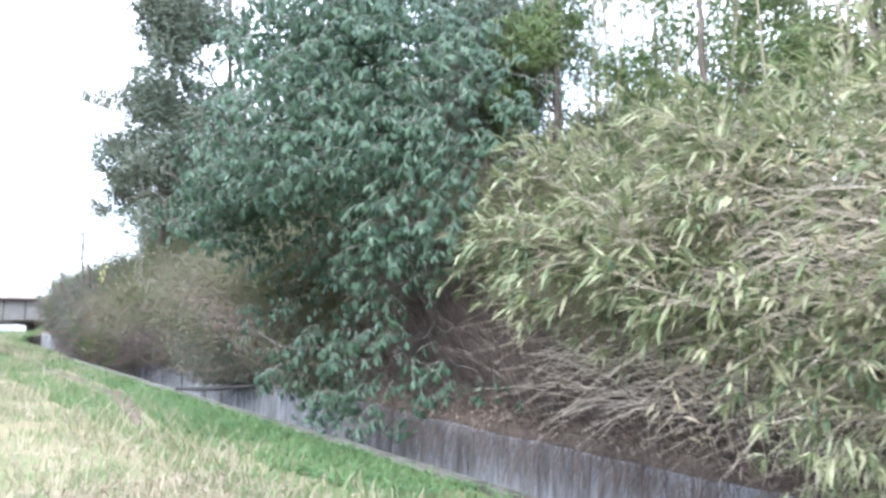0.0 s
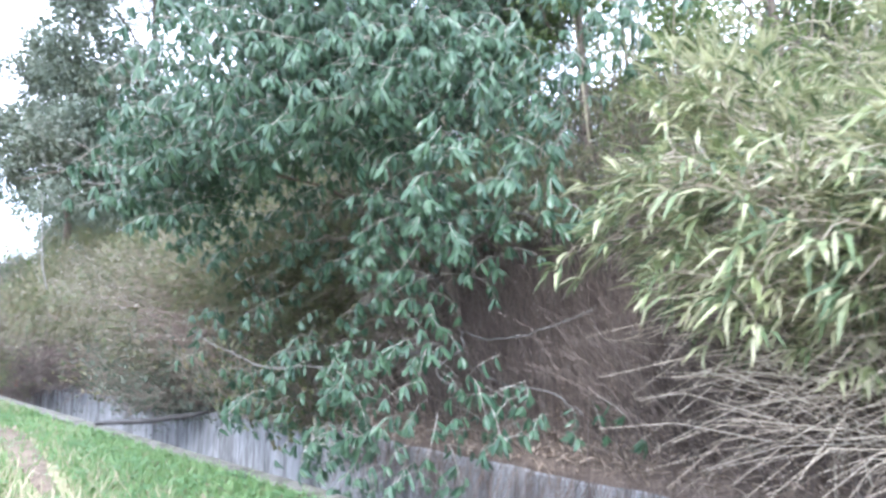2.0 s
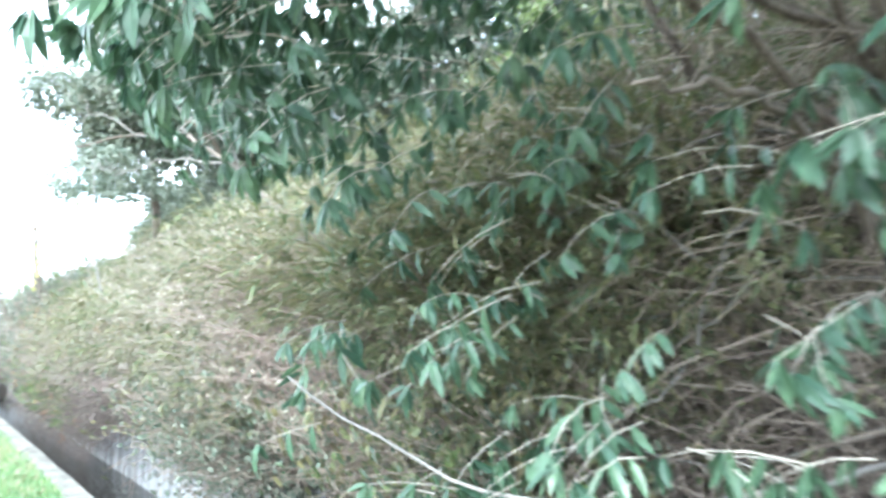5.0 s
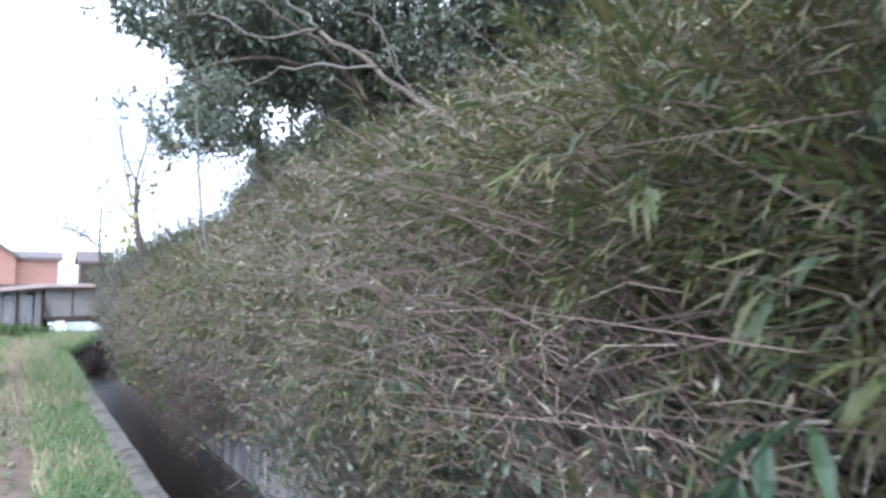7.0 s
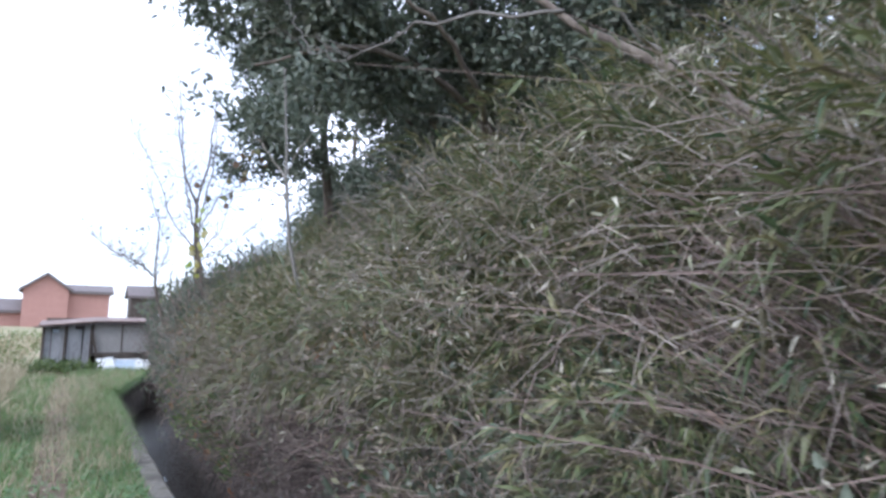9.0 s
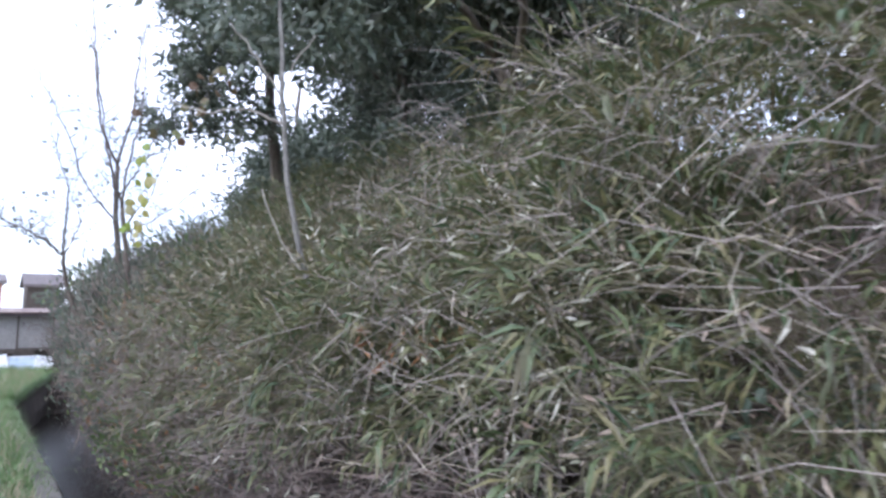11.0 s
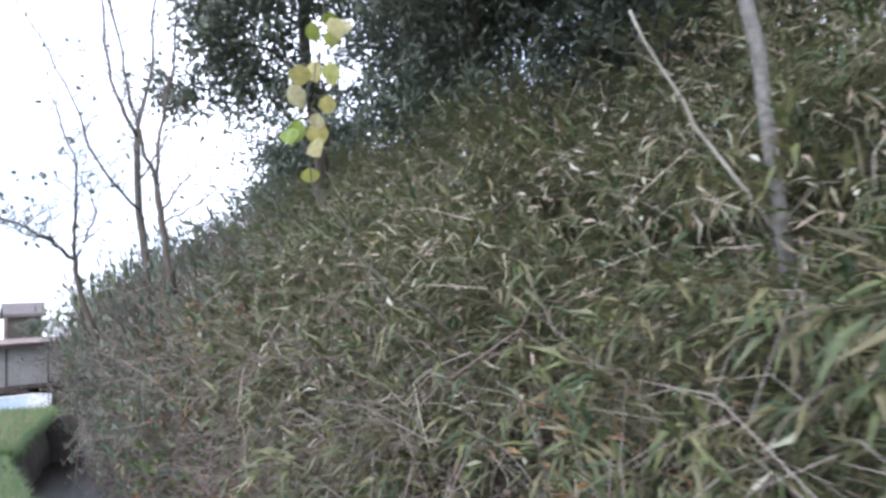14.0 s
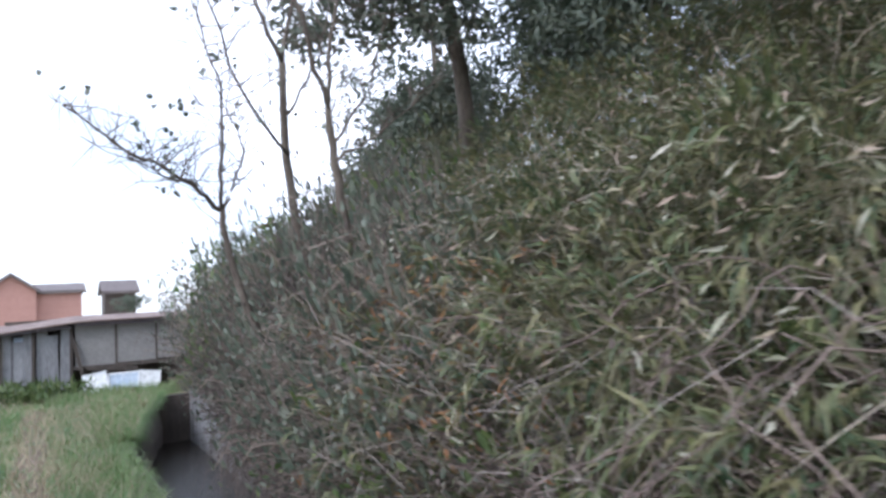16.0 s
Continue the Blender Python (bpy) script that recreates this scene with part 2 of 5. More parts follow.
# ---- mesh helpers ----
class Build:
    """Collects vertices and faces of one mesh."""
    def __init__(self):
        self.v, self.f = [], []

    def add(self, verts, faces):
        k = len(self.v)
        self.v.extend(verts)
        self.f.extend([tuple(i + k for i in f) for f in faces])

    def box(self, x0, y0, z0, x1, y1, z1, m=None):
        c = [Vector((x, y, z)) for z in (z0, z1) for y in (y0, y1) for x in (x0, x1)]
        if m:
            c = [m @ p for p in c]
        self.add([tuple(p) for p in c], [(0, 2, 3, 1), (4, 5, 7, 6), (0, 1, 5, 4), (2, 6, 7, 3), (0, 4, 6, 2), (1, 3, 7, 5)])

    def tube(self, pts, radii, sides=6):
        pts = [Vector(p) for p in pts]
        ring, k = [], len(self.v)
        for i, p in enumerate(pts):
            d = (pts[min(i + 1, len(pts) - 1)] - pts[max(i - 1, 0)]).normalized()
            a = d.cross(Vector((0.31, 0.2, 0.93)) if abs(d.z) < 0.9 else Vector((1, 0, 0))).normalized()
            b = d.cross(a)
            r = radii[i] if hasattr(radii, "__len__") else radii
            for s in range(sides):
                w = 2 * math.pi * s / sides
                self.v.append(tuple(p + a * (r * math.cos(w)) + b * (r * math.sin(w))))
        for i in range(len(pts) - 1):
            for s in range(sides):
                t = (s + 1) % sides
                self.f.append((k + i * sides + s, k + i * sides + t, k + (i + 1) * sides + t, k + (i + 1) * sides + s))
        self.f.append(tuple(k + s for s in reversed(range(sides))))
        self.f.append(tuple(k + (len(pts) - 1) * sides + s for s in range(sides)))

    def blade(self, p, d, up, length, width, bend=0.25):
        """A narrow leaf: folded along its rib and drooping at the tip."""
        d = d.normalized()
        s = d.cross(up)
        if s.length < 1e-3:
            s = d.cross(Vector((1, 0, 0)))
        s.normalize()
        n = s.cross(d)
        a = p + d * (length * 0.42) + n * (length * 0.05)
        tip = p + d * length - n * (length * bend)
        k = len(self.v)
        q = s * (width * 0.5)
        self.v += [tuple(p), tuple(a + q), tuple(a - n * width * 0.18), tuple(a - q), tuple(tip)]
        self.f += [(k, k + 2, k + 1), (k, k + 3, k + 2), (k + 1, k + 2, k + 4), (k + 2, k + 3, k + 4)]

    def leaf(self, p, d, up, length, width, bend=0.3):
        """A broad leaf: two rows of quads folded along the rib, arched along its length."""
        d = d.normalized()
        s = d.cross(up)
        if s.length < 1e-3:
            s = d.cross(Vector((1, 0, 0)))
        s.normalize()
        n = s.cross(d)
        k = len(self.v)
        self.v.append(tuple(p))
        for t, w in ((0.22, 0.75), (0.55, 1.0), (0.82, 0.6)):
            c = p + d * (length * t) - n * (length * bend * t * t)
            q = s * (width * 0.5 * w)
            self.v += [tuple(c + q + n * width * 0.12 * w), tuple(c), tuple(c - q + n * width * 0.12 * w)]
        self.v.append(tuple(p + d * length - n * (length * bend)))
        self.f += [(k, k + 2, k + 1), (k, k + 3, k + 2)]
        for r in (1, 4):
            self.f += [(k + r, k + r + 1, k + r + 4, k + r + 3), (k + r + 1, k + r + 2, k + r + 5, k + r + 4)]
        self.f += [(k + 7, k + 8, k + 10), (k + 8, k + 9, k + 10)]

    def mesh(self, name, mat, smooth=False):
        me = bpy.data.meshes.new(name)
        me.from_pydata(self.v, [], self.f)
        me.materials.append(mat)
        if smooth:
            me.polygons.foreach_set("use_smooth", [True] * len(me.polygons))
        me.update()
        return me


def thing(name, build, mat, label, category, group="", kind="", smooth=False):
    ob = new(name, build.mesh(name, mat, smooth))
    return tagged(ob, label, category, group, kind)


def part(name, build, mat, parent, label="", smooth=False):
    ob = new(name, build if isinstance(build, bpy.types.Mesh) else build.mesh(name, mat, smooth))
    ob.parent = parent
    if label:
        ob["label"] = label
    return ob


def empty(name, at, label, category, group="", kind=""):
    ob = new(name)
    ob.location = at
    return tagged(ob, label, category, group, kind)


rng = random.Random(7)


def U(a, b):
    return rng.uniform(a, b)


def rand_dir():
    while True:
        v = Vector((U(-1, 1), U(-1, 1), U(-1, 1)))
        if 0.05 < v.length < 1:
            return v.normalized()


def spline(pts, n):
    """Catmull-Rom points along a few control points."""
    P = [Vector(p) for p in pts]
    P = [P[0] * 2 - P[1]] + P + [P[-1] * 2 - P[-2]]
    out = []
    for i in range(1, len(P) - 2):
        for k in range(n):
            t = k / n
            a, b, c, d = P[i - 1], P[i], P[i + 1], P[i + 2]
            out.append(0.5 * (2 * b + (c - a) * t + (2 * a - 5 * b + 4 * c - d) * t * t + (3 * b - a - 3 * c + d) * t ** 3))
    out.append(P[-2])
    return out


# ---- the lie of the land: path, ditch along the y axis, wooded bank ----
DITCH_W, BED, DITCH_END, KERB_END = 1.40, -0.88, 29.0, 24.6


def bank(x):
    pts = ((1.44, 0.12), (2.2, 0.95), (3.2, 1.75), (4.5, 2.6), (6.0, 3.3), (10.0, 4.0), (25.0, 4.4))
    if x <= pts[0][0]:
        return pts[0][1]
    for (a, za), (b, zb) in zip(pts, pts[1:]):
        if x <= b:
            return za + (zb - za) * (x - a) / (b - a)
    return pts[-1][1]


def land(x, y):
    n = noise.noise(Vector((x * 0.7, y * 0.7, 0.3)))
    if x > DITCH_W + 0.03:
        fade = max(0.0, min(1.0, (34.0 - y) / 6.0))
        return bank(x) * fade + 0.14 * n * min(1.0, (x - DITCH_W) * 2)
    if -0.19 < x < DITCH_W + 0.03 and y < DITCH_END:
        return BED
    edge = min(1.0, max(0.0, (-0.2 - x) * 2)) if x < 0 else 1.0
    hump = 0.10 * max(0.0, min(1.0, (-1.6 - x) / 1.2)) if y > 9 else 0.0
    return -0.01 + (0.05 * n + hump) * edge


def near_edge(y):
    """Past the end of the kerb the near bank swings across the ditch."""
    return 0.95 * ((y - KERB_END) / (DITCH_END - KERB_END)) ** 1.2


def ledge(x, y):
    """Ground level with the turfed bank at the end of the ditch."""
    if KERB_END <= y < DITCH_END and -0.2 < x < near_edge(y) + 0.02:
        return 0.03 + 0.03 * noise.noise(Vector((x * 2, y * 2, 6)))
    return land(x, y)


def build_ground():
    xs = [-500, -200, -90, -50, -30, -18, -12, -8, -6, -5] + [-4.5 + 0.22 * i for i in range(19)] + [-0.32, -0.2, -0.185, DITCH_W + 0.02, DITCH_W + 0.04]
    xs += [1.6 + 0.25 * i for i in range(20)] + [7, 8, 10, 13, 18, 25, 40, 80, 200, 500]
    ys = [-400, -120, -50, -25, -12, -7] + [-4 + 0.33 * i for i in range(95)] + [DITCH_END - 0.01, DITCH_END + 0.01, 28.2, 29, 30, 31, 32.5, 34, 36, 40, 46, 55, 70, 95, 140, 220, 400, 700]
    ys = sorted(set(ys))
    b = Build()
    for y in ys:
        for x in xs:
            b.v.append((x, y, land(x, y)))
    nx = len(xs)
    mats = []
    for j in range(len(ys) - 1):
        for i in range(nx - 1):
            b.f.append((j * nx + i, j * nx + i + 1, (j + 1) * nx + i + 1, (j + 1) * nx + i))
            x, y = (xs[i] + xs[i + 1]) / 2, (ys[j] + ys[j + 1]) / 2
            if x > DITCH_W and y < 34:
                mats.append(1)
            elif x > -0.19 and y < DITCH_END and x < DITCH_W + 0.1:
                mats.append(2)
            else:
                mats.append(0)
    ob = thing("ground", b, M_GROUND, "grassy earth beside a ditch and a wooded bank", "ground", kind="structure", smooth=False)
    ob.data.materials.append(M_BANK)
    ob.data.materials.append(M_MUD)
    ob.data.polygons.foreach_set("material_index", mats)
    return ob


build_ground()


def path_x(y):
    """Middle of the trodden track."""
    return -0.93 - 0.95 * max(0.0, min(1.0, (11.5 - y) / 5.0))


def build_track():
    b = Build()
    ys = [8.0 + 0.3 * i for i in range(72)]
    for y in ys:
        c = path_x(y) + 0.10 * noise.noise(Vector((0, y * 0.6, 4)))
        w = (0.23 + 0.10 * noise.noise(Vector((3, y * 0.9, 1)))) * min(1.0, 0.1 + (y - 8.0) / 2.0)
        for s in (-1, -0.4, 0.4, 1):
            x = c + s * w
            b.v.append((x, y, land(x, y) + (0.012 if abs(s) < 0.9 else -0.02)))
    for j in range(len(ys) - 1):
        for i in range(3):
            b.f.append((j * 4 + i, j * 4 + i + 1, j * 4 + i + 5, j * 4 + i + 4))
    thing("footpath", b, M_DIRT, "narrow trodden dirt track through the grass", "path", kind="structure", smooth=True)


build_track()

# near ditch wall with its kerb top, cast in lengths
near_wall = empty("ditch_wall_near", (0, 0, 0), "low concrete ditch wall with a flat kerb top", "ditch wall", kind="structure")
y = -12.0
while y < KERB_END:
    L = min(3.0, KERB_END - y)
    b = Build()
    n = 10
    for k in range(n + 1):
        yy = y + 0.006 + (L - 0.012) * k / n
        w = 0.012 * noise.noise(Vector((1, yy * 2.1, 0)))
        h = 0.012 * noise.noise(Vector((5, yy * 1.7, 2)))
        for x, z in ((-0.19, -0.9), (-0.19 + w, 0.015 + h), (-0.17 + w, 0.03 + h), (-0.025 + w, 0.03 + h), (w, 0.01 + h), (0.0, -0.9)):
            b.v.append((x, yy, z))
    for k in range(n):
        for i in range(5):
            b.f.append((k * 6 + i, k * 6 + i + 1, k * 6 + i + 7, k * 6 + i + 6))
    b.f.append((0, 1, 2, 3, 4, 5)[::-1])
    b.f.append(tuple(n * 6 + i for i in range(6)))
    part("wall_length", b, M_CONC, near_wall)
    y += L
# turfed earth bank that closes in on the ditch past the kerb
b = Build()
rows_n = 26
for k in range(rows_n + 1):
    yy = KERB_END + 0.004 + (DITCH_END + 0.05 - KERB_END) * k / rows_n
    e = near_edge(min(yy, DITCH_END))
    for q, z in ((0.0, -0.9), (0.02, -0.55), (-0.03, -0.25), (0.02, -0.06)):
        b.v.append((e + q + 0.06 * noise.noise(Vector((z * 4, yy * 2.2, 3))), yy, z))
    b.v.append((e - 0.04, yy, ledge(e - 0.05, yy)))
    b.v.append((-0.21, yy, 0.02))
    b.v.append((-0.21, yy, -0.9))
for k in range(rows_n):
    for i in range(6):
        b.f.append((k * 7 + i, k * 7 + i + 1, k * 7 + i + 8, k * 7 + i + 7))
b.f.append(tuple(range(7))[::-1])
b.f.append(tuple(rows_n * 7 + i for i in range(7)))
ob = thing("ditch_bank", b, M_WOOD, "dark earth bank under turf at the end of the ditch", "bank", kind="structure")
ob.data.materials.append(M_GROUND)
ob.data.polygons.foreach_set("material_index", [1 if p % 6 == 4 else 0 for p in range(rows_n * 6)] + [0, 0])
far_wall = empty("ditch_wall_far", (0, 0, 0), "streaked grey concrete retaining wall of the ditch", "ditch wall", kind="structure")
y = -12.0
while y < DITCH_END:
    L = min(1.5, DITCH_END - y)
    b = Build()
    n = 6
    top = 0.10 + U(-0.015, 0.015)
    for k in range(n + 1):
        yy = y + 0.008 + (L - 0.016) * k / n
        h = 0.025 * noise.noise(Vector((9, yy * 2.3, 2)))
        for x, z in ((DITCH_W, -0.92), (DITCH_W + 0.02, top + h - 0.02), (DITCH_W + 0.04, top + h), (DITCH_W + 0.16, top + h), (DITCH_W + 0.16, -0.92)):
            b.v.append((x, yy, z))
    for k in range(n):
        for i in range(4):
            b.f.append((k * 5 + i, k * 5 + i + 5, k * 5 + i + 6, k * 5 + i + 1))
    b.f.append((0, 1, 2, 3, 4))
    b.f.append(tuple(n * 5 + i for i in range(5))[::-1])
    part("panel", b, M_WALL, far_wall)
    y += L
b = Build()
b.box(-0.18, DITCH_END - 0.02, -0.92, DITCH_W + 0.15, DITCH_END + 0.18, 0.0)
thing("ditch_headwall", b, M_WOOD, "dark headwall closing the ditch under grass", "ditch wall", kind="structure")
b = Build()
nyy = 60
for j in range(nyy + 1):
    for i in range(5):
        b.v.append((0.002 + (DITCH_W - 0.004) * i / 4, -12 + 40.95 * j / nyy, BED + 0.06))
for j in range(nyy):
    for i in range(4):
        b.f.append((j * 5 + i, j * 5 + i + 1, j * 5 + i + 6, j * 5 + i + 5))
thing("water", b, M_WATER, "shallow dark water in the bed of the ditch", "water", kind="structure")


# ---- bamboo: arching culms with fans of narrow leaves ----
def arch(height, reach, n=10, droop=0.35, sway=0.0):
    """Culm line from the origin: up, then over towards +x."""
    pts = []
    for i in range(n + 1):
        s = i / n
        pts.append(Vector((reach * s ** 1.7, sway * math.sin(s * 2.2), height * (1.35 * s - droop * s * s))))
    return pts


def leaf_fan(b, p, d, count, length, width):
    for k in range(count):
        spread = rand_dir() * 0.6
        dd = (d + spread + Vector((0, 0, -0.25))).normalized()
        b.blade(p + rand_dir() * 0.015, dd, Vector((U(-0.4, 0.4), U(-0.4, 0.4), 1)), length * U(0.6, 1.15), width * U(0.7, 1.2), U(0.05, 0.35))


def make_bamboo(name, label, category, group, leaf_mat, height, reach, leaves, length, width, first=0.3, radius=0.006, stem=None, fine=1.0):
    stem = stem or M_CULM
    line = arch(height, reach, sway=U(-0.25, 0.25))
    culm, twig, fol = Build(), Build(), Build()
    culm.tube(line, [radius * (1 - 0.75 * i / 10) for i in range(11)], 5)
    made = 0
    while made < leaves:
        s = first + (1 - first) * rng.random() ** 0.75
        i = min(9, int(s * 10))
        p = line[i].lerp(line[i + 1], s * 10 - i)
        t = (line[i + 1] - line[i]).normalized()
        side = rand_dir()
        d = (t * 0.9 + side * 0.9).normalized()
        tw = U(0.10, 0.38)
        q = p + d * tw + Vector((0, 0, -0.08 * tw))
        twig.tube([p, (p + q) / 2 + Vector((0, 0, 0.02)), q], [0.0022 * fine, 0.0018 * fine, 0.001 * fine], 3)
        c = rng.randint(4, 8)
        leaf_fan(fol, q, (d + t * 0.5).normalized(), c, length, width)
        made += c
        if rng.random() < 0.5:
            leaf_fan(fol, (p + q) / 2, d, 2, length, width)
            made += 2
    ob = thing(name, culm, stem, label, category, group)
    tagged(part("foliage", fol, leaf_mat, ob, "narrow pointed leaves in fans"), kind="stuff")
    tagged(part("branching", twig, stem, ob), kind="stuff")
    return ob


PALE = "arching bamboo with straw-edged yellow-green leaves on the bank"
GREEN = "dwarf bamboo with dull green narrow leaves on the bank"
pale_kinds = [make_bamboo("bamboo_plant", PALE, "bamboo", "bamboo thicket", M_BAMBOO, U(1.2, 1.9), U(1.2, 1.7), 175, 0.17, 0.023, 0.4, 0.0065, M_PALESTEM, 1.4) for _ in range(9)]
green_kinds = [make_bamboo("dwarf_bamboo", GREEN, "bamboo", "dwarf bamboo thicket", M_SASA, U(1.0, 1.5), U(0.8, 1.2), 430, 0.10, 0.0125, 0.25, 0.0026, None, 0.6) for _ in range(8)]


def aim(ob, base, tip):
    """The pose and size that lead a plant from its root on the bank to its tip."""
    tops = ob["tip"]
    d = tip - base
    flat = math.hypot(d.x, d.y)
    turn = math.degrees(math.atan2(d.y, d.x))
    lean = math.degrees(math.atan2(tops[1], tops[0]) - math.atan2(d.z, flat))
    size = d.length / math.hypot(*tops)
    return pose(*base, 0, lean, turn) @ pose(0, 0, 0, U(-14, 14), 0, U(-8, 8)), max(0.6, min(1.9, size))


class Crowd:
    """Plants of a few kinds: the first `single` stand as things, the rest are joined."""
    def __init__(self, kinds, single):
        self.kinds, self.single, self.used, self.n = kinds, single, set(), 0
        self.rest = [[Build(), None], [Build(), None], [Build(), None]]
        self.data = []
        for ob in kinds:
            row = []
            for o in (ob, *ob.children):
                row.append((np.array([v.co[:] for v in o.data.vertices]), [tuple(p.vertices) for p in o.data.polygons], o.data.materials[0]))
            self.data.append(row)

    def stand(self, base, tip):
        k = rng.randrange(len(self.kinds))
        m, size = aim(self.kinds[k], base, tip)
        self.n += 1
        if self.n <= self.single:
            if k in self.used:
                ob = copy_thing(self.kinds[k], m)
            else:
                self.used.add(k)
                ob = self.kinds[k]
                ob.matrix_basis = m
            ob.scale = (size, size, size)
            return
        mm = np.array(m @ Matrix.Diagonal((size, size, size, 1)))
        for slot, (co, faces, mat) in zip(self.rest, self.data[k]):
            slot[0].add((co @ mm[:3, :3].T + mm[:3, 3]).tolist(), faces)
            slot[1] = mat

    def join(self, name, label):
        ob = thing(name, self.rest[0][0], self.rest[0][1], label, "bamboo", kind="stuff")
        for slot in self.rest[1:]:
            tagged(part("foliage", slot[0], slot[1], ob), kind="stuff")


for ob in pale_kinds + green_kinds:
    co = [v.co for v in ob.data.vertices]
    far = max(co, key=lambda c: c.x)
    ob["tip"] = (far.x, far.z)


def face_x(z, table):
    for (za, xa), (zb, xb) in zip(table, table[1:]):
        if z <= zb:
            return xa + (xb - xa) * max(0.0, z - za) / (zb - za)
    return table[-1][1]


FACE_A = ((0.35, 0.45), (0.8, 0.1), (1.3, -0.1), (2.4, -0.15), (3.0, 0.35), (3.6, 1.2), (4.2, 2.4))
FACE_B = ((0.35, 1.15), (0.8, 0.62), (1.2, 0.36), (1.8, 0.48), (2.3, 0.75), (3.0, 1.6), (3.6, 2.7), (4.2, 3.7))
FACE_C = ((0.35, 0.8), (0.8, 0.3), (1.3, 0.34), (1.75, 0.55), (2.15, 1.2), (2.9, 2.1), (3.6, 3.1), (4.2, 4.2))


def thicket(crowd, count, y0, y1, z0, z1, table, deep=0.8, skip=None, sweep=(-0.3, 1.1)):
    made = 0
    while made < count:
        yt, zt = U(y0, y1), U(z0, z1)
        if skip and skip(yt, zt):
            continue
        xt = face_x(zt, table) + deep * rng.random() ** 1.6 + 0.15 * noise.noise(Vector((2.0, yt * 1.4, zt * 1.4)))
        yb = yt - U(*sweep)
        xb = max(1.5 + 0.3 * rng.random(), xt + U(0.7, 1.7))
        zb = land(xb, yb) - 0.04
        tip = Vector((xt, yt, zt - 0.15))
        if (tip - Vector((xb, yb, zb))).length < 0.8:
            xb += 0.5
            zb = land(xb, yb) - 0.04
        crowd.stand(Vector((xb, yb, zb)), tip)
        made += 1


pale = Crowd(pale_kinds, 250)
thicket(pale, 26, 2.8, 4.5, 1.8, 2.8, FACE_A, 0.3, sweep=(0.5, 1.7))
thicket(pale, 150, -1.8, 4.7, 0.5, 3.3, FACE_A, 0.9, lambda y, z: (z < 1.75 and y > 2.5) or (z < 1.4 and rng.random() < 0.7), (0.3, 1.7))
thicket(pale, 15, -0.8, 2.4, 0.35, 1.1, FACE_A, 0.3)
thicket(pale, 66, -1.8, 5.2, 2.8, 4.3, FACE_A, 1.2)
thicket(pale, 50, 3.5, 8.0, 3.0, 4.4, FACE_B, 1.5)
green = Crowd(green_kinds, 290)
thicket(green, 80, 8.6, 14.5, 0.95, 3.4, FACE_B, 0.6, lambda y, z: y < 11.3 and z < 2.3 and rng.random() < 0.75)
thicket(green, 150, 14.3, 19.6, 0.9, 2.6, FACE_C, 0.6, lambda y, z: z < 1.35 and 15.0 < y < 19.0 and rng.random() < 0.6)
thicket(green, 65, 14.3, 21.0, 2.0, 3.6, FACE_C, 0.8)
thicket(green, 36, 8.2, 10.4, 1.5, 2.6, FACE_B, 0.5)
thicket(green, 46, 7.6, 11.2, 2.2, 3.7, FACE_B, 0.6)
thicket(green, 36, 8.8, 11.4, 1.6, 2.4, FACE_B, 0.25, sweep=(0.2, 1.4))
thicket(green, 30, 7.8, 11.5, 2.6, 4.2, FACE_B, 0.8)
thicket(green, 12, 14.9, 15.7, 1.25, 1.75, FACE_C, 0.15)
thicket(green, 130, 5.5, 14.5, 1.2, 4.4, FACE_B, 1.6, lambda y, z: (y < 8.5 and z < 2.8) or (y < 11.3 and z < 2.3))
thicket(green, 120, 14.5, 26.5, 1.4, 4.2, FACE_C, 1.5, lambda y, z: y > 19 and z < 2.2)
thicket(green, 16, 11.2, 12.4, 0.85, 1.45, FACE_B, 0.15)
pale.join("bamboo_thicket", "dense bamboo with yellow-green leaves higher up the bank")
green.join("dwarf_bamboo_thicket", "dense dwarf bamboo with dull green leaves covering the bank")


# ---- dry stems, litter and brambles: nobody could count these ----
def stick_mass(name, label, count, place, length, mat, radius=0.003):
    b = Build()
    for _ in range(count):
        p, d = place()
        L = U(*length)
        d = d.normalized()
        mid = p + d * (L * 0.55) + rand_dir() * (0.06 * L)
        tip = p + d * L + Vector((0, 0, -0.18 * L)) + rand_dir() * (0.1 * L)
        r = radius * U(0.6, 1.5)
        b.tube([p, mid, tip], [r, r * 0.8, r * 0.35], 3)
    return thing(name, b, mat, label, "dry stems", kind="stuff")


def on_bank(y0, y1, x0, x1):
    def place():
        x, y = x0 + (x1 - x0) * rng.random(), U(y0, y1)
        d = Vector((U(-0.9, 0.1), U(-0.4, 0.7), U(0.5, 1.6)))
        return Vector((x, y, land(x, y) + U(-0.02, 0.15))), d
    return place


def in_front(y0, y1, table, z0, z1, deep=0.5, rise=(-0.35, 0.55)):
    """Stems that lie in the face of the thicket, tips towards the far end."""
    def place():
        y, z = U(y0, y1), U(z0, z1)
        x = face_x(z, table) + 0.55 + deep * rng.random()
        return Vector((x, y, z - 0.1)), Vector((U(-0.9, 0.1), U(0.2, 1.2), U(*rise)))
    return place


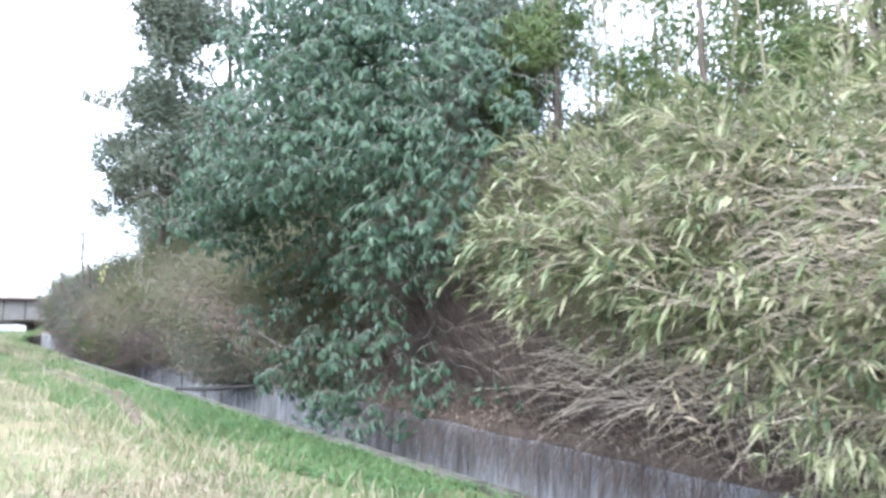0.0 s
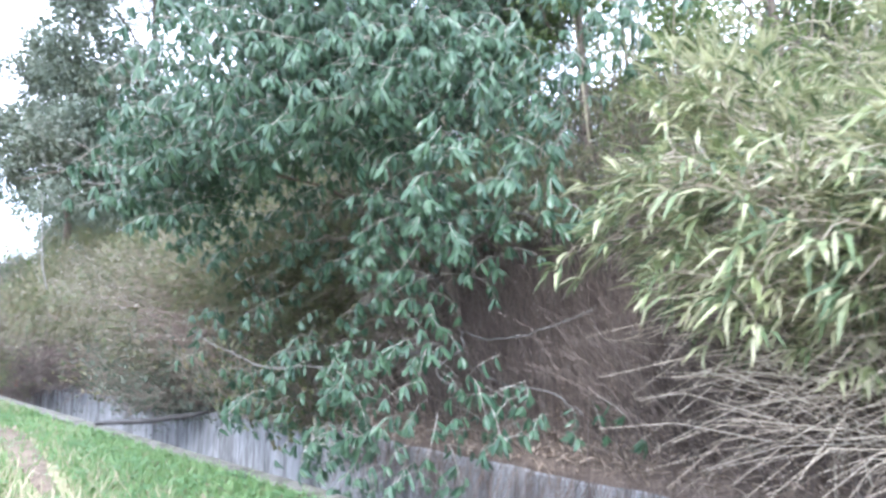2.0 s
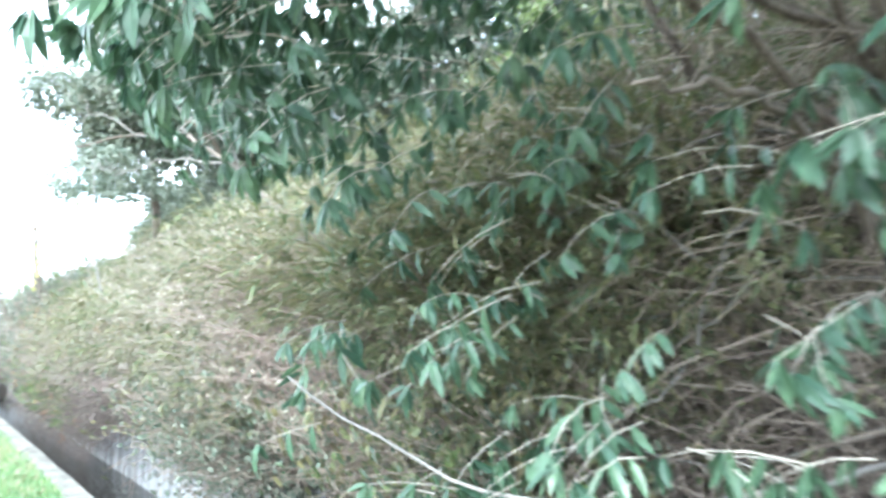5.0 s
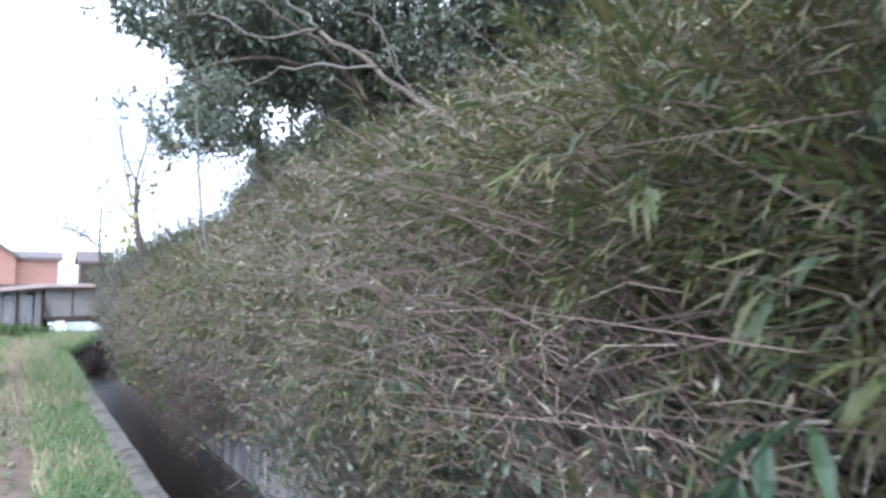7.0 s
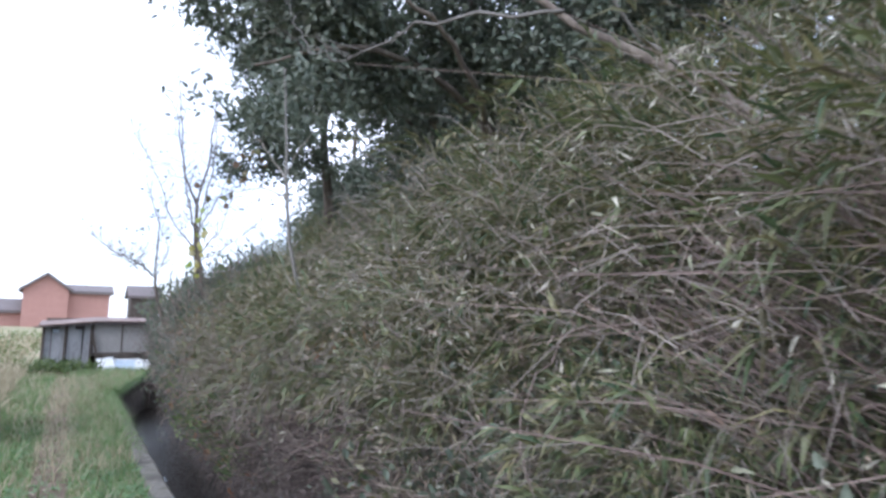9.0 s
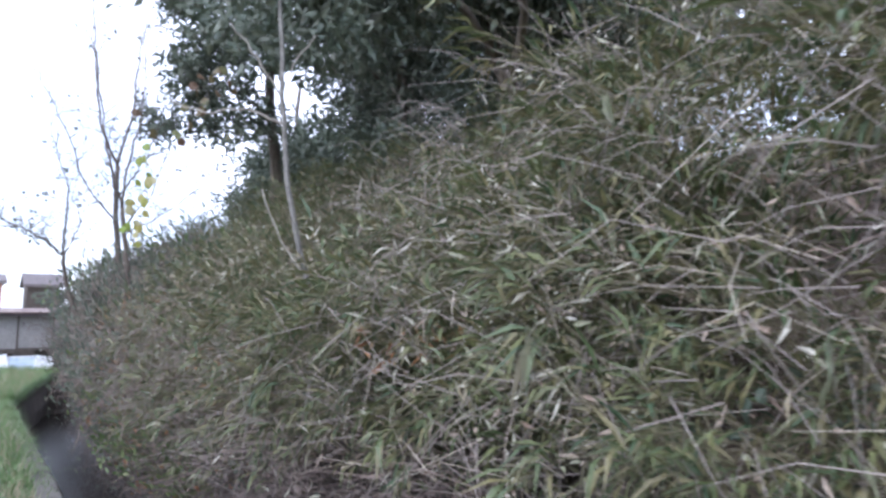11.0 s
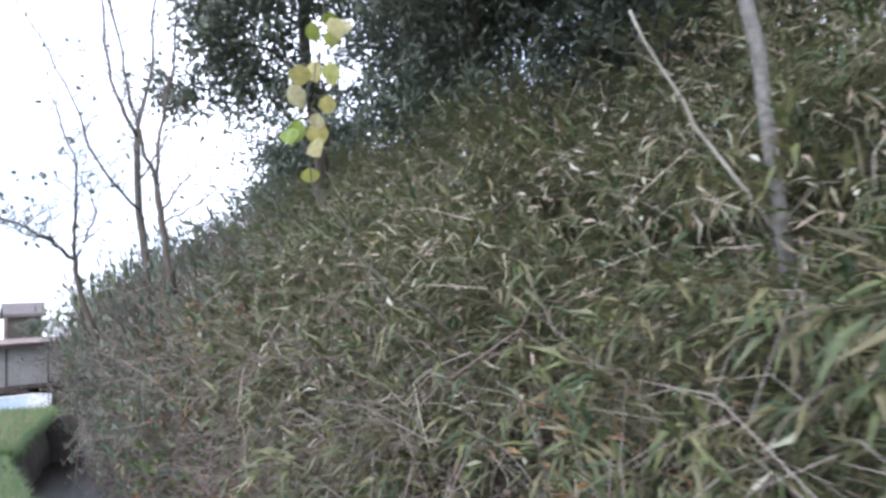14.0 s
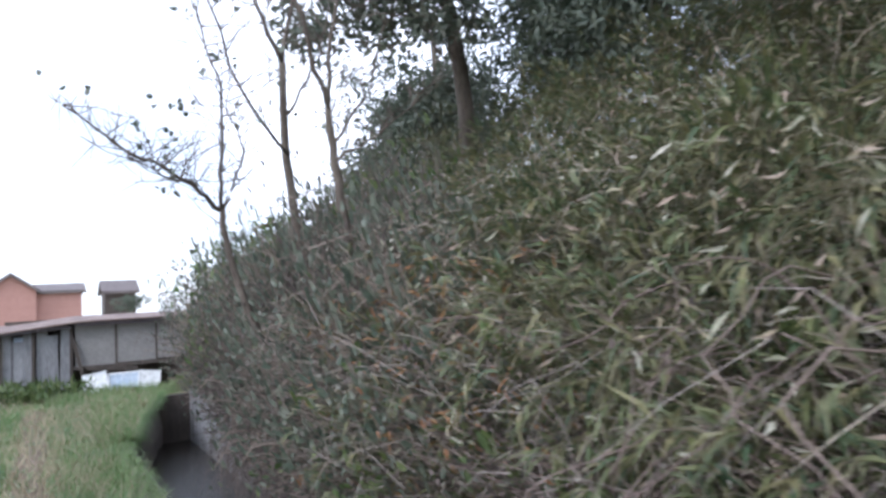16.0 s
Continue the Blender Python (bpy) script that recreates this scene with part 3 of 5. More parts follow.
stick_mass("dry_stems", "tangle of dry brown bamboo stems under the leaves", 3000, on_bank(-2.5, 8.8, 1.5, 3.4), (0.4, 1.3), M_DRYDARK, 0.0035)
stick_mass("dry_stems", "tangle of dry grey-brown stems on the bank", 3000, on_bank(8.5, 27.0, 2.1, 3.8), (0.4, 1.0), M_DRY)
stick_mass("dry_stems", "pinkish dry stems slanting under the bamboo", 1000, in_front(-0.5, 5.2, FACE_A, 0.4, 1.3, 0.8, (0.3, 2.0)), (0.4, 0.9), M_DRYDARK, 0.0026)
stick_mass("dry_stems", "bare dry stems lying out over the ditch", 1150, in_front(8.8, 11.5, tuple((z, x - 0.36) for z, x in FACE_B), 0.45, 1.8, 0.7, (0.2, 1.4)), (0.6, 1.3), M_PINKSTEM, 0.0023)


def fine_stems(y0, y1, z0, z1, table):
    def place():
        y, z = U(y0, y1), U(z0, z1)
        return Vector((face_x(z, table) + U(-0.05, 0.35), y, z)), Vector((U(-1, 0.4), U(-0.6, 1.0), U(-0.6, 0.9)))
    return place


stick_mass("dry_stems", "low tangle of mauve-brown twigs at the foot of the thicket", 1100, in_front(13.9, 19.0, tuple((z, x - 0.36) for z, x in FACE_C), 0.55, 1.05, 0.5, (-0.4, 0.6)), (0.2, 0.55), M_PINKSTEM, 0.0016)


def over_wall(y0, y1, z0, z1):
    def place():
        return Vector((1.36 - 0.35 * rng.random() ** 2, U(y0, y1), U(z0, z1))), Vector((U(-0.5, 0.05), U(-0.6, 0.6), U(-1.2, -0.4)))
    return place


stick_mass("hanging_twigs", "brown twigs hanging down over the ditch wall", 3200, over_wall(17.6, 25.0, -0.1, 0.6), (0.35, 0.9), M_BRAMBLE, 0.0026)
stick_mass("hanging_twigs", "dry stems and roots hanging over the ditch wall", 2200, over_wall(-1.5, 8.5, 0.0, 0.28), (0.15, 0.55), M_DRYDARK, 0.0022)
stick_mass("fine_stems", "fine pale twigs and leaf stalks in the thicket", 650, fine_stems(13.0, 20.0, 0.9, 2.4, FACE_C), (0.10, 0.34), M_PALESTEM, 0.0012)
stick_mass("fine_stems", "fine pale twigs and leaf stalks in the thicket", 380, fine_stems(8.4, 13.2, 0.9, 2.8, FACE_B), (0.12, 0.4), M_PALESTEM, 0.0013)


def withered(name, label, count, y0, y1, z0, z1, table, mat, size):
    """Dead leaves and bits caught in the face of the thicket."""
    b = Build()
    for _ in range(count):
        y, z = U(y0, y1), U(z0, z1)
        x = face_x(z, table) + 0.08 + 0.5 * rng.random()
        b.blade(Vector((x, y, z)), Vector((U(-1, 0.6), U(-1, 1), U(-1.0, 0.5))), rand_dir(), size * U(0.5, 1.4), size * 0.16 * U(0.6, 1.6), U(0, 0.5))
    thing(name, b, mat, label, "dead leaves", kind="stuff")


withered("withered_leaves", "withered straw-coloured leaves caught in the thicket", 1500, 8.5, 20.0, 0.9, 2.9, FACE_C, M_STRAW, 0.07)
withered("withered_leaves", "withered brown leaves caught in the thicket", 4200, 8.5, 20.5, 0.8, 3.0, FACE_C, M_LITTER, 0.06)
withered("rusty_leaves", "rusty orange leaves of a bramble in the thicket", 260, 18.4, 19.7, 0.95, 1.65, tuple((z, x - 0.2) for z, x in FACE_C), M_RUSTLEAF, 0.075)
withered("rusty_leaves", "rusty brown leaves low in the thicket", 90, 15.6, 16.0, 1.0, 1.3, tuple((z, x - 0.2) for z, x in FACE_C), M_RUSTLEAF, 0.06)
withered("rusty_leaves", "clump of red-brown dead leaves in the thicket", 55, 14.1, 14.4, 1.3, 1.47, tuple((z, x - 0.15) for z, x in FACE_C), M_RUSTLEAF, 0.06)
withered("withered_leaves", "long straw-yellow leaves at the edge of the thicket", 80, 13.5, 14.3, 1.15, 1.9, tuple((z, x - 0.05) for z, x in FACE_C), M_FLECK, 0.075)
withered("withered_leaves", "withered straw-coloured leaves in the bamboo", 800, -1.5, 3.0, 0.5, 3.0, FACE_A, M_STRAW, 0.13)
stick_mass("dry_stems", "bare dry stems lying out over the ditch", 420, in_front(12.0, 19.5, FACE_C, 0.6, 1.9), (0.25, 0.7), M_TAUPE, 0.0016)
stick_mass("dry_stems", "bare leaning stems at the edge of the thicket", 1600, in_front(-0.8, 3.9, FACE_A, 0.8, 2.5, 0.45), (0.45, 1.1), M_PALESTEM, 0.0026)


def upright():
    x, y = 1.5 + 1.2 * rng.random(), U(3.2, 8.6)
    return Vector((x, y, land(x, y))), Vector((U(-0.5, 0.2), U(-0.3, 0.4), 1))


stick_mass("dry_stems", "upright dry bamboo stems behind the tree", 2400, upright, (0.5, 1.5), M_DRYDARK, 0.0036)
stick_mass("dry_stems", "pale dry stems standing at the foot of the bank", 420, upright, (0.4, 1.3), M_TAUPE, 0.0032)
LEAN_B = tuple((z, x - 0.12) for z, x in FACE_B)
LEAN_C = tuple((z, x - 0.12) for z, x in FACE_C)
stick_mass("fine_stems", "fine taupe twigs tangled in the face of the thicket", 1500, fine_stems(10.8, 14.6, 0.6, 2.4, LEAN_B), (0.12, 0.4), M_TAUPE, 0.0013)
stick_mass("fine_stems", "fine taupe twigs tangled low in the thicket", 900, fine_stems(14.4, 20.5, 0.6, 1.4, LEAN_C), (0.12, 0.4), M_TAUPE, 0.0012)
# Scattered pale leaves that also paint highlights onto the thicket face.
withered("bleached_leaves", "pale leaves and painted leaf highlights scattered over the thicket", 1500, 8.8, 14.5, 0.7, 3.0, LEAN_B, M_FLECK, 0.062)
withered("bleached_leaves", "pale leaves and painted leaf highlights scattered over the thicket", 800, 14.4, 20.5, 0.6, 2.4, LEAN_C, M_FLECK, 0.065)

b = Build()
for _ in range(5200):
    x, y = 1.47 + 1.6 * rng.random() ** 1.5, U(-1, 27)
    b.leaf(Vector((x, y, land(x, y) + U(0.005, 0.05))), Vector((U(-1, 1), U(-1, 1), U(-0.3, 0.5))), Vector((U(-0.5, 0.5), U(-0.5, 0.5), 1)), U(0.05, 0.13), U(0.015, 0.04))
for _ in range(2600):
    x, y = 1.46 + 0.8 * rng.random() ** 1.3, U(2.0, 8.5)
    b.leaf(Vector((x, y, land(x, y) + U(0.01, 0.09))), Vector((U(-1, 1), U(-1, 1), U(-0.3, 0.6))), Vector((U(-0.5, 0.5), U(-0.5, 0.5), 1)), U(0.06, 0.15), U(0.015, 0.035))
thing("leaf_litter", b, M_LITTER, "dead brown leaves lying on the bank", "leaf litter", kind="stuff")


def behind_tree():
    return Vector((U(1.2, 2.6), U(7.2, 9.6), U(0.5, 2.9))), Vector((U(-0.8, 0.5), U(-1, 1), U(-0.5, 0.9)))


stick_mass("dry_stems", "tangle of bare brown twigs behind the evergreen tree", 2200, behind_tree, (0.3, 0.9), M_DRY, 0.003)
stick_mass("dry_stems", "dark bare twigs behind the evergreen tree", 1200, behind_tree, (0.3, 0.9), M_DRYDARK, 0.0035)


def undergrowth(name, label, mat, count, x0, x1, y0, y1, h, size, flat):
    b = Build()
    for _ in range(count // 12):
        x, y = U(x0, x1), U(y0, y1)
        z = land(x, y) + h * rng.random() ** 1.2 * (0.75 + 0.5 * noise.noise(Vector((x * 0.5, y * 0.5, 5))))
        t = Vector((x, y, z))
        for _k in range(12):
            b.blade(t + rand_dir() * U(0.05, 0.3), rand_dir() + Vector((0, 0, -0.3)), rand_dir(), size * U(0.6, 1.3), size * flat, 0.2)
    return thing(name, b, mat, label, "undergrowth", kind="stuff")


undergrowth("undergrowth", "dark green undergrowth along the top of the bank", M_DARKLEAF, 26000, 3.4, 8.5, 3.0, 27.0, 2.4, 0.15, 0.3)
undergrowth("undergrowth", "withered brown undergrowth behind the tree", M_BRAMBLE, 9000, 2.4, 5.0, 4.0, 10.0, 2.3, 0.16, 0.16)
undergrowth("undergrowth", "mixed green undergrowth along the top of the bank", M_LIGHTLEAF, 16000, 3.2, 8.0, -3.0, 14.0, 2.6, 0.16, 0.25)


def standing():
    x, y = U(2.4, 5.5), U(3.5, 11.0)
    return Vector((x, y, land(x, y))), Vector((U(-0.5, 0.3), U(-0.3, 0.4), 1))


stick_mass("dry_stems", "tall dry stems standing on the bank", 1500, standing, (1.2, 2.8), M_DRYDARK, 0.006)


# ---- broadleaf evergreen that leans out over the ditch ----
def make_spray(k):
    """A twig end with drooping glossy leaves, along local +x."""
    b = Build()
    L = U(0.22, 0.4)
    line = [Vector((L * t, 0.03 * math.sin(3 * t + k), 0.05 * t - 0.12 * t * t)) for t in (0, 0.35, 0.7, 1.0)]
    whorls = [(1.0, rng.randint(6, 8)), (U(0.5, 0.65), rng.randint(3, 5)), (U(0.15, 0.3), rng.randint(1, 2))]
    spread = [(at + U(-0.06, 0.0), i * 6.28 / n) for at, n in whorls for i in range(n)]
    for t, turn in spread:
        p = Vector((L * t, 0.03 * math.sin(3 * t + k), 0.05 * t - 0.12 * t * t))
        a = turn + U(-0.4, 0.4)
        d = Vector((0.30 + math.sin(a) * 0.38, math.cos(a) * 0.62, U(-1.15, -0.4)))
        b.leaf(p, d, Vector((0.4, 0, 1)), U(0.08, 0.135), U(0.024, 0.036), U(0.15, 0.5))
    twig = Build()
    twig.tube(line, [0.003, 0.0026, 0.002, 0.001], 4)
    k0 = len(b.f)
    b.add(twig.v, twig.f)
    me = b.mesh("leaf_spray", M_BROAD)
    me.materials.append(M_PALEBARK)
    me.polygons.foreach_set("material_index", [0] * k0 + [1] * (len(b.f) - k0))
    return me


sprays = [make_spray(k) for k in range(9)]
TREE = Vector((2.1, 7.3, 0.75))
tree = empty("evergreen_tree", TREE, "broadleaf evergreen tree with glossy drooping leaves leaning over the ditch", "tree")


def limb(parent, origin, pts, r0, r1, mat, name="limb", sides=7, wobble=0.03):
    line = spline(pts, 5)
    line = [line[0]] + [p + rand_dir() * wobble for p in line[1:]]
    b = Build()
    n = len(line)
    b.tube([p - origin for p in line], [r0 + (r1 - r0) * i / (n - 1) for i in range(n)], sides)
    part(name, b, mat, parent, smooth=True)
    return line


limb(tree, TREE, [TREE - Vector((0, 0, 0.15)), (1.9, 7.25, 1.5), (1.6, 7.2, 2.4), (1.5, 7.3, 3.4), (1.3, 7.4, 4.6)], 0.075, 0.03, M_BARK, "trunk", 9)
limb(tree, TREE, [TREE + Vector((0.1, 0.15, -0.12)), (2.1, 7.7, 1.6), (1.7, 8.1, 2.6), (1.2, 8.3, 3.6)], 0.05, 0.02, M_BARK, "trunk", 8)
limb(tree, TREE, [(1.95, 7.25, 1.3), (1.2, 6.6, 1.15), (0.5, 6.3, 1.0), (0.25, 5.9, 0.9)], 0.013, 0.004, M_GREYBARK, wobble=0.015)
limb(tree, TREE, [(1.95, 7.3, 1.2), (1.1, 7.2, 1.05), (0.4, 7.6, 0.95), (0.13, 8.3, 0.95), (-0.05, 9.2, 1.25)], 0.014, 0.004, M_GREYBARK, wobble=0.015)
limb(tree, TREE, [(1.95, 7.25, 1.25), (1.3, 6.3, 1.22), (0.75, 5.6, 1.3), (0.5, 4.9, 1.5)], 0.012, 0.003, M_GREYBARK, wobble=0.015)
limb(tree, TREE, [(1.95, 7.25, 1.0), (1.5, 6.4, 0.8), (1.0, 5.6, 0.85), (0.7, 5.1, 0.75)], 0.010, 0.003, M_GREYBARK, wobble=0.02)
limb(tree, TREE, [(1.8, 7.2, 1.9), (1.2, 6.4, 2.2), (0.7, 5.7, 2.25), (0.4, 5.2, 2.1)], 0.014, 0.004, M_GREYBARK, wobble=0.02)
limb(tree, TREE, [(1.9, 7.25, 1.6), (1.2, 7.0, 1.8), (0.4, 6.7, 1.75), (-0.2, 6.5, 1.6)], 0.013, 0.004, M_GREYBARK, wobble=0.015)
for k in range(9):
    a = Vector((1.8, 7.4, U(0.9, 2.6)))
    t = Vector((U(0.7, 1.3), U(7.9, 9.3), U(0.7, 2.7)))
    limb(tree, TREE, [a, a.lerp(t, 0.4) + rand_dir() * 0.12, a.lerp(t, 0.75) + rand_dir() * 0.12, t], U(0.008, 0.014), 0.003, M_GREYBARK, wobble=0.03)
for tgt, src in (((-1.0, 7.9, 2.6), 2.1), ((-0.9, 7.2, 3.1), 2.4), ((-0.4, 6.4, 3.0), 2.4), ((0.0, 6.0, 2.4), 2.0), ((-0.6, 8.6, 2.9), 2.6), ((0.2, 8.9, 3.2), 2.6),
                 ((-0.7, 7.0, 4.0), 3.2), ((0.0, 6.2, 4.2), 3.2), ((0.2, 8.2, 4.6), 3.4), ((0.9, 6.2, 4.9), 3.6), ((1.1, 8.6, 4.9), 3.6), ((0.3, 7.3, 5.2), 3.8), ((-0.2, 7.3, 2.0), 1.7), ((0.2, 6.9, 1.5), 1.4)):
    a = Vector((1.65, 7.3, src))
    t = Vector(tgt)
    limb(tree, TREE, [a, a.lerp(t, 0.4) + Vector((0, 0, 0.25)), a.lerp(t, 0.75) + Vector((0, 0, 0.2)), t], 0.024, 0.005, M_BARK)


def clear_of_path(p, room=0.5):
    """The walker's corridor stays free."""
    if p.y < 8.0 and p.z < 2.7:
        room = room + 0.45
    x = -4.2 + (p.y - 0.5) * 0.45 if p.y < 7.0 else (-1.3 + (p.y - 7.0) * 0.16 if p.y < 9.5 else -0.85)
    return p.z > (2.7 if p.y < 8.0 else 2.15) or p.x > x + room


def put_spray(p, out):
    ob = new("leaf_spray", sprays[rng.randrange(len(sprays))])
    ob.parent = tree
    yaw = math.degrees(math.atan2(out.y, out.x)) + U(-50, 50)
    s = U(0.8, 1.2)
    ob.matrix_basis = Matrix.Translation(p - TREE) @ pose(0, 0, 0, U(-35, 35), U(-15, 35), yaw) @ Matrix.Diagonal((s, s, s, 1))


blobs = [((0.0, 7.4, 3.3), (1.35, 1.7, 1.0), 640), ((0.4, 7.2, 4.5), (1.6, 1.8, 1.1), 520), ((-0.45, 8.0, 2.75), (0.95, 0.95, 0.55), 280), ((0.25, 6.0, 2.9), (0.85, 0.75, 0.9), 240),
         ((0.8, 5.7, 3.9), (1.0, 0.9, 0.9), 150), ((0.7, 7.6, 5.6), (1.8, 2.1, 1.0), 380), ((0.4, 6.9, 1.75), (0.5, 0.9, 0.4), 34), ((0.4, 6.5, 0.95), (0.4, 0.85, 0.4), 34), ((0.35, 7.8, 0.75), (0.45, 0.9, 0.5), 84), ((0.6, 7.0, 0.3), (0.4, 0.8, 0.35), 50), ((0.1, 9.0, 1.3), (0.3, 0.5, 0.3), 10),
         ((0.45, 6.2, 2.1), (0.5, 0.9, 0.4), 44), ((0.55, 5.4, 2.3), (0.4, 0.5, 0.6), 28), ((0.75, 5.5, 0.9), (0.4, 0.6, 0.35), 15), ((0.5, 7.9, 1.6), (0.4, 0.7, 0.4), 30), ((0.5, 8.6, 2.3), (0.6, 0.9, 0.45), 58), ((-0.1, 9.2, 2.7), (0.6, 0.6, 0.4), 50)]
for c, r, n in blobs:
    c, r = Vector(c), Vector(r)
    k = 0
    while k < n:
        d = rand_dir()
        if d.x > 0.55:
            continue
        q = 1 - 0.55 * rng.random() ** 1.5
        q *= 1 + 0.22 * noise.noise(Vector((d.x * 3, d.y * 3, d.z * 3 + c.z)))
        p = c + Vector((d.x * r.x, d.y * r.y, d.z * r.z)) * q
        k += 1
        if clear_of_path(p, 1.0):
            put_spray(p, d + Vector((-0.6, 0, 0)))


# ---- other trees ----
def leaf_mass(b, c, r, count, size, flat=0.6):
    """Leaves in small tufts through an uneven cloud."""
    tufts = max(4, count // 14)
    for _ in range(tufts):
        d = rand_dir()
        q = 1 - 0.6 * rng.random() ** 1.3
        t = Vector(c) + Vector((d.x * r[0], d.y * r[1], d.z * r[2])) * q
        for _k in range(14):
            p = t + rand_dir() * (0.22 * U(0.2, 1))
            b.blade(p, rand_dir() + Vector((0, 0, -0.3)), rand_dir(), size * U(0.6, 1.3), size * flat * U(0.7, 1.2), 0.2)


def make_tree(name, base, trunk_pts, r0, r1, limbs, clouds, label, leaf_mat, size, flat=0.45, bark=None, category="tree", group=""):
    bark = bark or M_BARK
    base = Vector(base)
    ob = empty(name, base, label, category, group)
    line = limb(ob, base, [Vector(p) for p in trunk_pts], r0, r1, bark, "trunk", 9)
    for pts, a in limbs:
        limb(ob, base, pts, a, a * 0.25, bark, "limb", 6)
    for c, r, n in clouds:
        b = Build()
        leaf_mass(b, Vector(c) - base, r, n, size, flat)
        part("crown", b, leaf_mat, ob)
    return ob


def clouds_for(c, r, k, n, rr):
    out = []
    for _ in range(k):
        d = rand_dir()
        p = Vector(c) + Vector((d.x * r[0], d.y * r[1], d.z * r[2])) * U(0.3, 1.0)
        s = U(*rr)
        out.append((tuple(p), (s, s, s * 0.7), n))
    return out


inner = Build()
for c, r, n in (((0.7, 7.8, 4.7), (1.2, 1.6, 1.1), 5200), ((0.9, 7.6, 5.8), (1.4, 1.7, 0.9), 4200), ((0.5, 7.6, 3.7), (0.9, 1.3, 0.7), 2200)):
    leaf_mass(inner, Vector(c) - TREE, r, n, 0.13, 0.4)
tagged(part("inner_foliage", inner, M_BROAD, tree), kind="stuff")

# dark evergreen that reaches out above the thicket
make_tree("tall_tree", (3.6, 16.6, 2.0), [(3.6, 16.6, 1.8), (3.4, 16.7, 3.2), (3.1, 16.9, 5.0), (2.8, 17.0, 10.5)], 0.13, 0.05,
          [([(3.3, 16.8, 3.9), (2.2, 16.4, 4.2), (1.2, 16.2, 4.1), (0.4, 16.4, 3.8)], 0.05), ([(3.3, 16.8, 3.4), (2.4, 15.6, 3.7), (1.6, 15.2, 4.1), (0.9, 15.2, 4.4)], 0.045),
           ([(3.0, 16.9, 4.8), (2.0, 17.4, 5.2), (1.0, 17.6, 5.2)], 0.04), ([(3.0, 16.9, 5.2), (3.2, 15.8, 5.9), (2.8, 15.0, 6.4)], 0.04), ([(2.9, 16.9, 7.0), (1.9, 16.6, 7.8), (1.2, 16.4, 8.2)], 0.04)],
          clouds_for((1.6, 17.0, 4.6), (1.6, 1.5, 1.1), 23, 520, (0.4, 0.75)) + clouds_for((2.0, 17.2, 6.6), (1.7, 1.5, 1.3), 19, 520, (0.45, 0.85))
          + clouds_for((2.2, 17.2, 9.0), (1.6, 1.5, 1.6), 22, 560, (0.5, 0.9)) + clouds_for((1.3, 17.0, 8.4), (0.9, 1.0, 1.7), 14, 480, (0.45, 0.8)) + clouds_for((3.6, 16.6, 4.4), (1.3, 1.3, 0.9), 14, 560, (0.5, 0.9)) + clouds_for((3.9, 15.8, 5.4), (1.2, 1.2, 0.9), 11, 520, (0.5, 0.9)),
          "tall dark evergreen tree leaning out from the bank", M_DARKLEAF, 0.12)
make_tree("tall_tree", (3.4, 22.7, 2.1), [(3.4, 22.7, 1.9), (3.4, 22.7, 4.0), (3.3, 22.8, 6.0), (3.4, 22.7, 10.0)], 0.11, 0.06,
          [([(3.35, 22.7, 4.8), (2.4, 22.3, 5.0), (1.6, 22.2, 4.7)], 0.035), ([(3.35, 22.7, 5.6), (2.3, 22.9, 6.0), (1.4, 23.0, 6.0)], 0.035), ([(3.35, 22.7, 6.3), (4.2, 22.0, 6.8), (4.8, 21.6, 6.9)], 0.035)],
          clouds_for((2.4, 22.4, 4.8), (1.2, 1.0, 0.7), 17, 210, (0.3, 0.5)) + clouds_for((2.4, 22.5, 6.2), (1.3, 1.2, 1.1), 20, 330, (0.35, 0.6)) + clouds_for((2.8, 22.6, 8.0), (1.8, 1.5, 1.5), 24, 420, (0.45, 0.8)),
          "tall tree with sparse dark foliage at the top of the bank", M_DARKLEAF, 0.12)
for bx, by, cz, h in ((4.8, 20.9, 5.8, 2.3), (5.7, 19.4, 5.0, 1.8), (6.6, 17.6, 6.0, 2.3), (6.2, 23.5, 5.8, 2.3), (7.2, 13.5, 6.6, 2.4), (5.8, 14.6, 6.0, 2.2), (5.4, 26.5, 4.4, 1.5), (8.6, 20.5, 6.2, 2.4), (6.6, 10.4, 6.6, 2.2), (4.6, 8.8, 6.4, 2.0)):
    z0 = land(bx, by)
    make_tree("conifer", (bx, by, z0), [(bx, by, z0 - 0.2), (bx, by, cz - 1), (bx + 0.1, by, cz + h + 1.2)], 0.15, 0.04,
              [([(bx, by, cz - 0.8), (bx - 1, by - 0.3, cz - 0.6), (bx - 1.6, by - 0.4, cz - 0.8)], 0.035), ([(bx, by, cz + 0.2), (bx - 0.9, by + 0.6, cz + 0.5), (bx - 1.4, by + 0.9, cz + 0.4)], 0.03)],
              clouds_for((bx, by, cz), (1.5, 1.5, h), 29, 520, (0.6, 1.0)), "dense dark evergreen tree at the top of the bank", M_DARKLEAF, 0.16, 0.32)
